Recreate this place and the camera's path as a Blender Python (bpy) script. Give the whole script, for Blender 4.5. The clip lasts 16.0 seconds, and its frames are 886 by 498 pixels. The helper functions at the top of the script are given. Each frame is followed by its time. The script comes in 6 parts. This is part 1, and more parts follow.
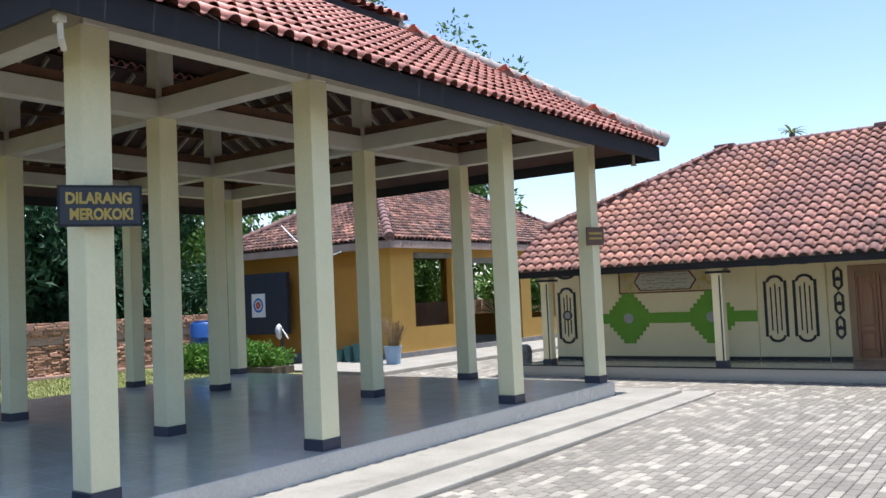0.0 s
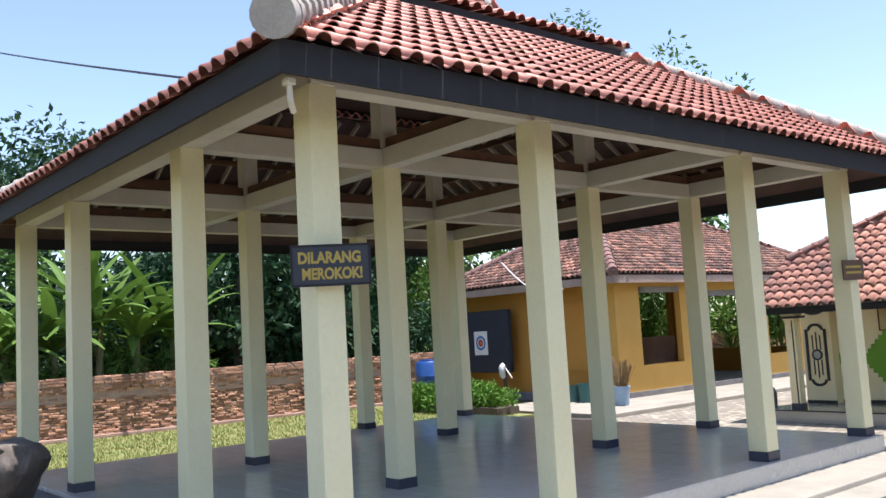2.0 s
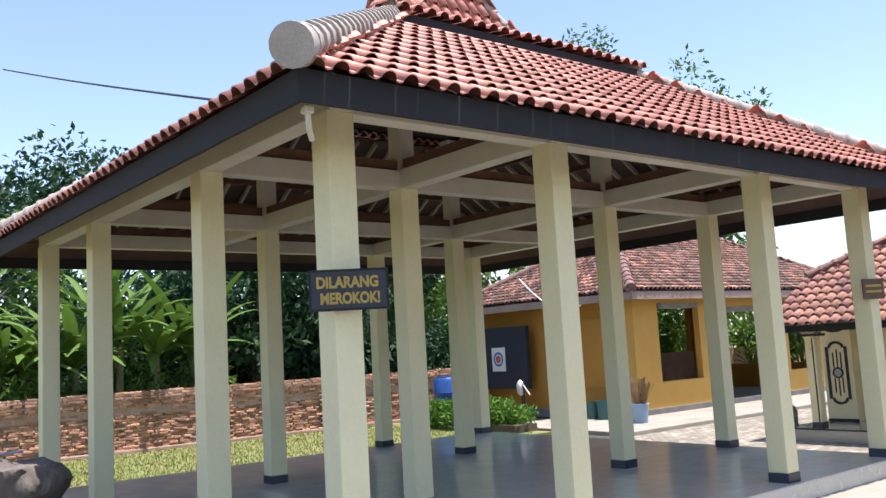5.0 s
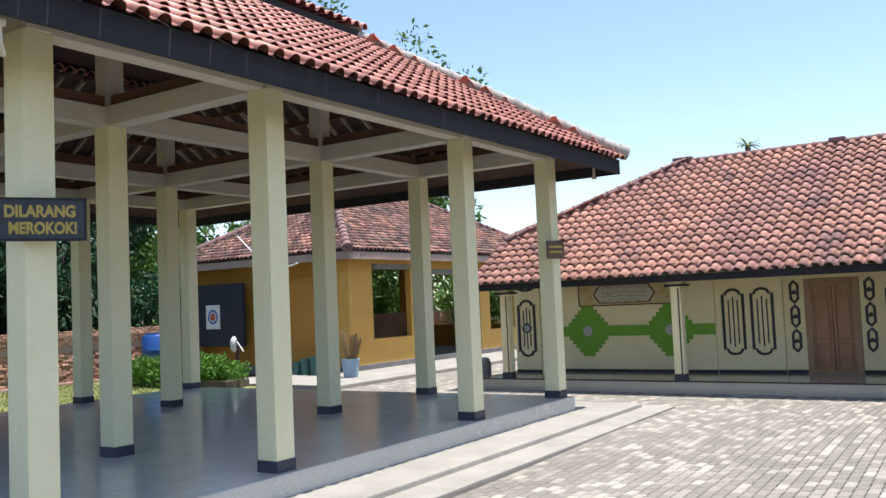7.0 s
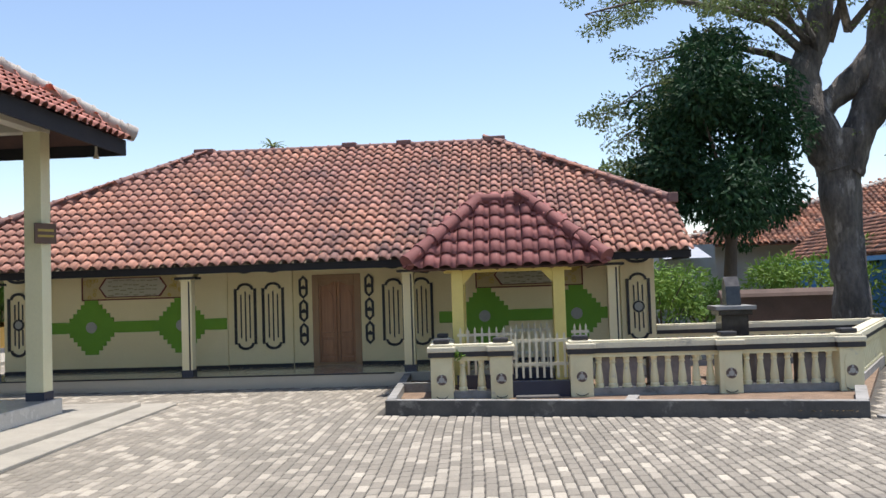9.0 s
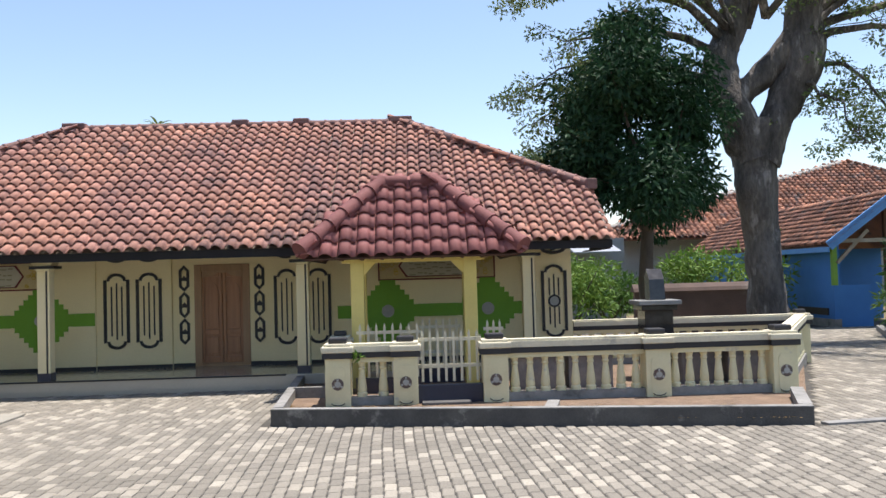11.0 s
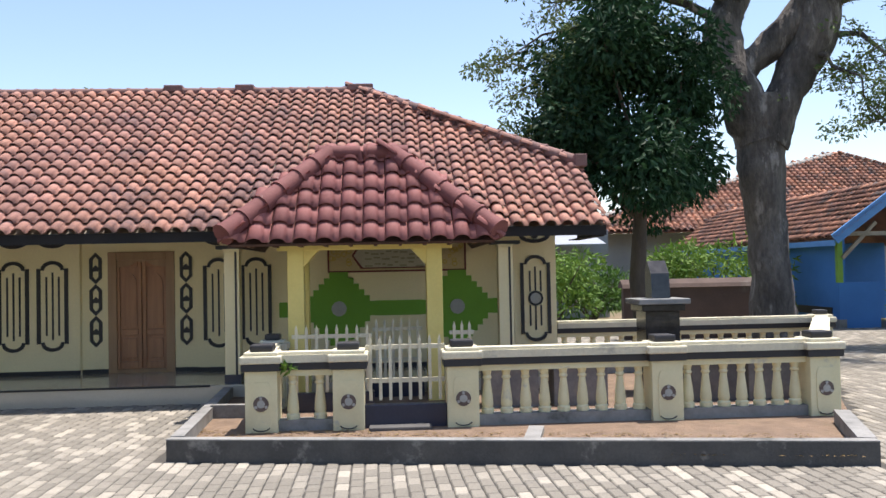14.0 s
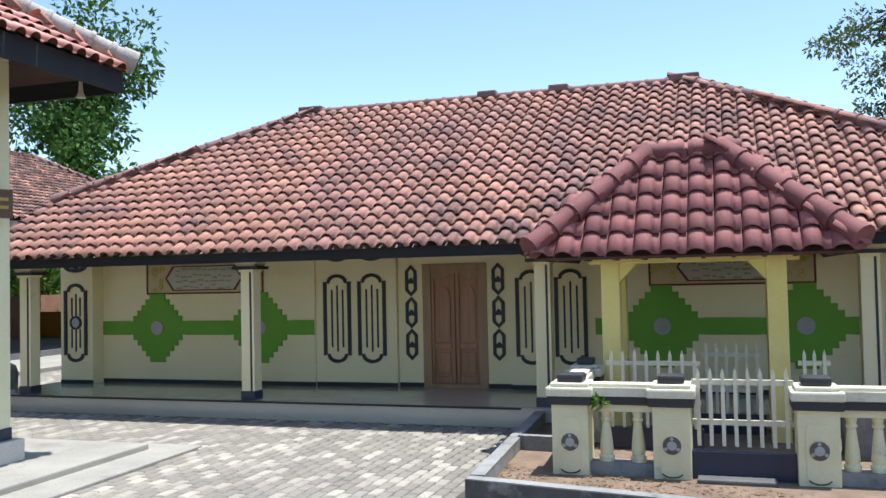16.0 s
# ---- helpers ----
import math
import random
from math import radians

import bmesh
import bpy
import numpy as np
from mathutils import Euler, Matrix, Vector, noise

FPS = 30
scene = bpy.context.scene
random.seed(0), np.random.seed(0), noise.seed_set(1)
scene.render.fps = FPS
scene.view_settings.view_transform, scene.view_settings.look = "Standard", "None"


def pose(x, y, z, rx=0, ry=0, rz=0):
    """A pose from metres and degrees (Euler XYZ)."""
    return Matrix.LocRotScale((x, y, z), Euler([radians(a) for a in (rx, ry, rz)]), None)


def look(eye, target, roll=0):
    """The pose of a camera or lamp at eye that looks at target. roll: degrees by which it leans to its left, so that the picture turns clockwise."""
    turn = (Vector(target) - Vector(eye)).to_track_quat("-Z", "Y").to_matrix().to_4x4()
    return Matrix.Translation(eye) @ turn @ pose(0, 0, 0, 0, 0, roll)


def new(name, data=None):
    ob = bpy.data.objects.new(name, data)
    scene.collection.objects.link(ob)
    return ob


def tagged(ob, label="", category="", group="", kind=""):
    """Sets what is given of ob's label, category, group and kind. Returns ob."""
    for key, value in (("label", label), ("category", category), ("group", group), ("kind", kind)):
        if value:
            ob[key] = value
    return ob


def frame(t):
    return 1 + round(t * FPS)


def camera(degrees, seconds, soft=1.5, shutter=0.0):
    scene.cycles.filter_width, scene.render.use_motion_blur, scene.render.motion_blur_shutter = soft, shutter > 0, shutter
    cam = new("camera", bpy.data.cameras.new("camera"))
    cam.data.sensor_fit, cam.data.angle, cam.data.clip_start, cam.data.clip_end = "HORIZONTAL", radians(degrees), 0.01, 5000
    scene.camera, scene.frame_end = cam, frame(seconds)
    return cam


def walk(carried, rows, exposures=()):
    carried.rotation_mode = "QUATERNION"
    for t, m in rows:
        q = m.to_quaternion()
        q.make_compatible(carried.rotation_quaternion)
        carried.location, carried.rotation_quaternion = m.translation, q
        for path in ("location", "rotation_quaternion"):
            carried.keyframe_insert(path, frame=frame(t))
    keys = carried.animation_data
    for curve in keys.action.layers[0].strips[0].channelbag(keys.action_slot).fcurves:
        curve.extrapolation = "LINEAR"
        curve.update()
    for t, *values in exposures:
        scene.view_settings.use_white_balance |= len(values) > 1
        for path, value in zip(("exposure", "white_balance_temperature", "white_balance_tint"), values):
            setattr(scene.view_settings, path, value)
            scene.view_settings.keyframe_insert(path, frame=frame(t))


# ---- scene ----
cam = camera(53.94, 16.0)
PATH = [
    (0, (7.338, -4.686, 2.056), (6.138, -3.090, 2.160), -2.59),
    (0.5, (7.344, -4.700, 2.066), (5.964, -3.257, 2.189), -2.65),
    (1, (7.127, -4.579, 2.102), (5.643, -3.244, 2.241), -2.70),
    (1.5, (6.998, -4.474, 2.186), (5.463, -3.202, 2.349), -2.90),
    (2, (6.851, -4.383, 2.304), (5.304, -3.130, 2.501), -3.24),
    (2.5, (6.810, -4.307, 2.373), (5.256, -3.070, 2.608), -3.49),
    (3, (6.860, -4.288, 2.401), (5.302, -3.063, 2.673), -3.63),
    (3.2, (6.850, -4.271, 2.405), (5.293, -3.050, 2.692), -3.59),
    (5.3, (6.937, -4.442, 2.389), (5.369, -3.218, 2.597), -3.08),
    (5.5, (6.975, -4.458, 2.361), (5.411, -3.227, 2.553), -2.90),
    (6, (7.088, -4.473, 2.241), (5.581, -3.168, 2.402), -2.17),
    (6.5, (7.027, -4.498, 2.153), (5.669, -3.037, 2.298), -2.17),
    (7, (7.193, -4.507, 2.134), (6.072, -2.856, 2.255), -2.52),
    (7.5, (7.151, -4.615, 2.147), (6.328, -2.794, 2.242), -1.90),
    (8, (7.398, -4.737, 2.103), (6.864, -2.812, 2.186), -1.77),
    (8.5, (7.512, -4.188, 2.016), (7.193, -2.215, 2.098), -1.90),
    (9, (7.453, -3.779, 1.947), (7.300, -1.787, 2.031), -1.88),
    (9.2, (7.401, -3.577, 1.935), (7.303, -1.581, 2.016), -1.76),
    (11.3, (7.428, -1.819, 1.895), (7.548, 0.176, 1.958), -1.59),
    (11.5, (7.412, -1.627, 1.895), (7.583, 0.365, 1.958), -1.55),
    (12, (7.393, -1.125, 1.896), (7.644, 0.858, 1.960), -1.46),
    (12.5, (7.520, -0.774, 1.908), (7.792, 1.207, 1.968), -1.26),
    (13, (7.574, -0.302, 1.908), (7.858, 1.677, 1.965), -1.15),
    (13.5, (7.611, 0.175, 1.888), (7.873, 2.157, 1.942), -1.10),
    (14, (7.765, 0.554, 1.852), (7.881, 2.550, 1.903), -1.17),
    (14.5, (7.760, 0.995, 1.861), (7.647, 2.992, 1.907), -1.07),
    (15, (7.674, 1.304, 1.928), (7.330, 3.274, 1.967), -0.75),
    (15.5, (7.725, 1.515, 1.999), (7.177, 3.438, 2.051), -0.92),
    (16, (7.773, 1.820, 2.045), (7.158, 3.722, 2.112), -1.23),
]
walk(cam, [(t, look(eye, target, roll)) for t, eye, target, roll in PATH], [(0, 0.96, 6120, 13), (0.5, 1.10, 6300, 14.5), (1, 1.18, 6480, 16), (2.5, 1.21, 6560, 16), (3, 1.12, 6330, 17), (5.5, 1.24, 6680, 17), (6.5, 1.23, 6680, 16), (7, 1.035, 6380, 12), (7.5, 0.846, 6180, 11), (9, 0.787, 6690, 13), (12.5, 0.91, 6720, 13), (13.5, 0.93, 6760, 14), (14.5, 0.975, 6640, 13), (15.5, 1.025, 6290, 9), (16, 1.005, 6040, 9)])
# ---- light ----
world = bpy.data.worlds.new("sky")
scene.world = world
world.use_nodes = True
sky = world.node_tree.nodes.new("ShaderNodeTexSky")
sky.sky_type, sky.sun_disc, sky.sun_elevation, sky.sun_rotation = "NISHITA", False, radians(77.6), radians(63)
sky.dust_density, sky.ozone_density, sky.air_density = 0.6, 1.5, 1.0
bg = world.node_tree.nodes["Background"]
bg.inputs[1].default_value = 0.122
world.node_tree.links.new(sky.outputs[0], bg.inputs[0])
sun_data = bpy.data.lights.new("sun", "SUN")
sun_data.energy, sun_data.angle, sun_data.color = 3.9, radians(0.55), (1.0, 0.97, 0.92)
sun = new("sun", sun_data)
sun.matrix_world = look((1.95, 1.0, 10.0), (0, 0, 0))


# ---- materials ----
def material(name, c1, c2, rough=0.8, scale=3.0, fine=40.0, bump=0.25, metal=0.0, spot=None, spot_at=0.62, spot_scale=0.6,
             vary=0.0, clear=0.0, stretch=(1, 1, 1), size=0.01, grain_amp=0.12, few=1.6):
    """Two colours mixed by broad and fine noise, stains of a third colour, tint varied piece by piece, fine relief."""
    m = bpy.data.materials.new(name)
    m.use_nodes = True
    nt, nd, ln = m.node_tree, m.node_tree.nodes.new, m.node_tree.links.new
    b = nt.nodes["Principled BSDF"]
    geo = nd("ShaderNodeNewGeometry")
    mp = nd("ShaderNodeMapping")
    mp.inputs["Scale"].default_value = stretch
    ln(geo.outputs["Position"], mp.inputs[0])

    def noise_tex(sc, detail=4.0, rough_=0.6):
        n = nd("ShaderNodeTexNoise")
        n.inputs["Scale"].default_value, n.inputs["Detail"].default_value, n.inputs["Roughness"].default_value = sc, detail, rough_
        ln(mp.outputs[0], n.inputs["Vector"])
        return n

    def ramp(src, lo, hi):
        r = nd("ShaderNodeMapRange")
        r.inputs["From Min"].default_value, r.inputs["From Max"].default_value = lo, hi
        ln(src, r.inputs["Value"])
        return r.outputs[0]

    def mix(fac, a, bb, kind="MIX"):
        x = nd("ShaderNodeMix")
        x.data_type, x.blend_type = "RGBA", kind
        for sock, val in ((x.inputs[0], fac), (x.inputs[6], a), (x.inputs[7], bb)):
            if isinstance(val, (int, float)):
                sock.default_value = val
            elif isinstance(val, tuple):
                sock.default_value = (*val, 1) if len(val) == 3 else val
            else:
                ln(val, sock)
        return x.outputs[2]

    big, small = noise_tex(scale), noise_tex(fine, 3.0, 0.7)
    col = mix(ramp(big.outputs[0], 0.35, 0.65), c1, c2)
    grain = ramp(small.outputs[0], 0.3, 0.7)
    g = nd("ShaderNodeMapRange")
    g.inputs["To Min"].default_value, g.inputs["To Max"].default_value = 1 - grain_amp, 1 + grain_amp * 0.6
    ln(grain, g.inputs["Value"])
    gc = nd("ShaderNodeCombineColor")
    for k in range(3):
        ln(g.outputs[0], gc.inputs[k])
    col = mix(1.0, col, gc.outputs[0], "MULTIPLY")
    if spot:
        st = noise_tex(spot_scale, 8.0, 0.68)
        col = mix(ramp(st.outputs[0], spot_at, spot_at + 0.1), col, spot)
    if vary:
        info = nd("ShaderNodeObjectInfo")
        add = nd("ShaderNodeMath")
        add.operation = "ADD"
        ln(info.outputs["Random"], add.inputs[0])
        ln(geo.outputs["Random Per Island"], add.inputs[1])
        fr = nd("ShaderNodeMath")
        fr.operation = "FRACT"
        ln(add.outputs[0], fr.inputs[0])
        pw = nd("ShaderNodeMath")
        pw.operation = "POWER"
        pw.inputs[1].default_value = few
        ln(fr.outputs[0], pw.inputs[0])
        v = nd("ShaderNodeMapRange")
        v.inputs["To Min"].default_value, v.inputs["To Max"].default_value = 1 - vary * 0.45, 1 + vary
        ln(pw.outputs[0], v.inputs["Value"])
        vc = nd("ShaderNodeCombineColor")
        for k in range(3):
            ln(v.outputs[0], vc.inputs[k])
        col = mix(1.0, col, vc.outputs[0], "MULTIPLY")
    ln(col, b.inputs["Base Color"])
    rr = nd("ShaderNodeMapRange")
    rr.inputs["To Min"].default_value, rr.inputs["To Max"].default_value = max(rough - 0.08, 0.02), min(rough + 0.1, 1)
    ln(big.outputs[0], rr.inputs["Value"])
    ln(rr.outputs[0], b.inputs["Roughness"])
    b.inputs["Metallic"].default_value = metal
    b.inputs["Coat Weight"].default_value = clear
    b.inputs["Coat Roughness"].default_value = 0.08
    if bump:
        bp = nd("ShaderNodeBump")
        bp.inputs["Strength"].default_value, bp.inputs["Distance"].default_value = bump, size
        ln(small.outputs[0], bp.inputs["Height"])
        ln(bp.outputs[0], b.inputs["Normal"])
    return m


def leaf_material(name, c1, c2):
    """Foliage: tint varied leaf by leaf, some light let through."""
    m = bpy.data.materials.new(name)
    m.use_nodes = True
    nt, nd, ln = m.node_tree, m.node_tree.nodes.new, m.node_tree.links.new
    b = nt.nodes["Principled BSDF"]
    geo = nd("ShaderNodeNewGeometry")
    mixc = nd("ShaderNodeMix")
    mixc.data_type = "RGBA"
    mixc.inputs[6].default_value, mixc.inputs[7].default_value = (*c1, 1), (*c2, 1)
    ln(geo.outputs["Random Per Island"], mixc.inputs[0])
    ln(mixc.outputs[2], b.inputs["Base Color"])
    b.inputs["Roughness"].default_value = 0.62
    b.inputs["Specular IOR Level"].default_value = 0.28
    tr = nd("ShaderNodeBsdfTranslucent")
    ln(mixc.outputs[2], tr.inputs[0])
    sh = nd("ShaderNodeMixShader")
    sh.inputs[0].default_value = 0.25
    ln(b.outputs[0], sh.inputs[1])
    ln(tr.outputs[0], sh.inputs[2])
    ln(sh.outputs[0], nt.nodes["Material Output"].inputs[0])
    return m


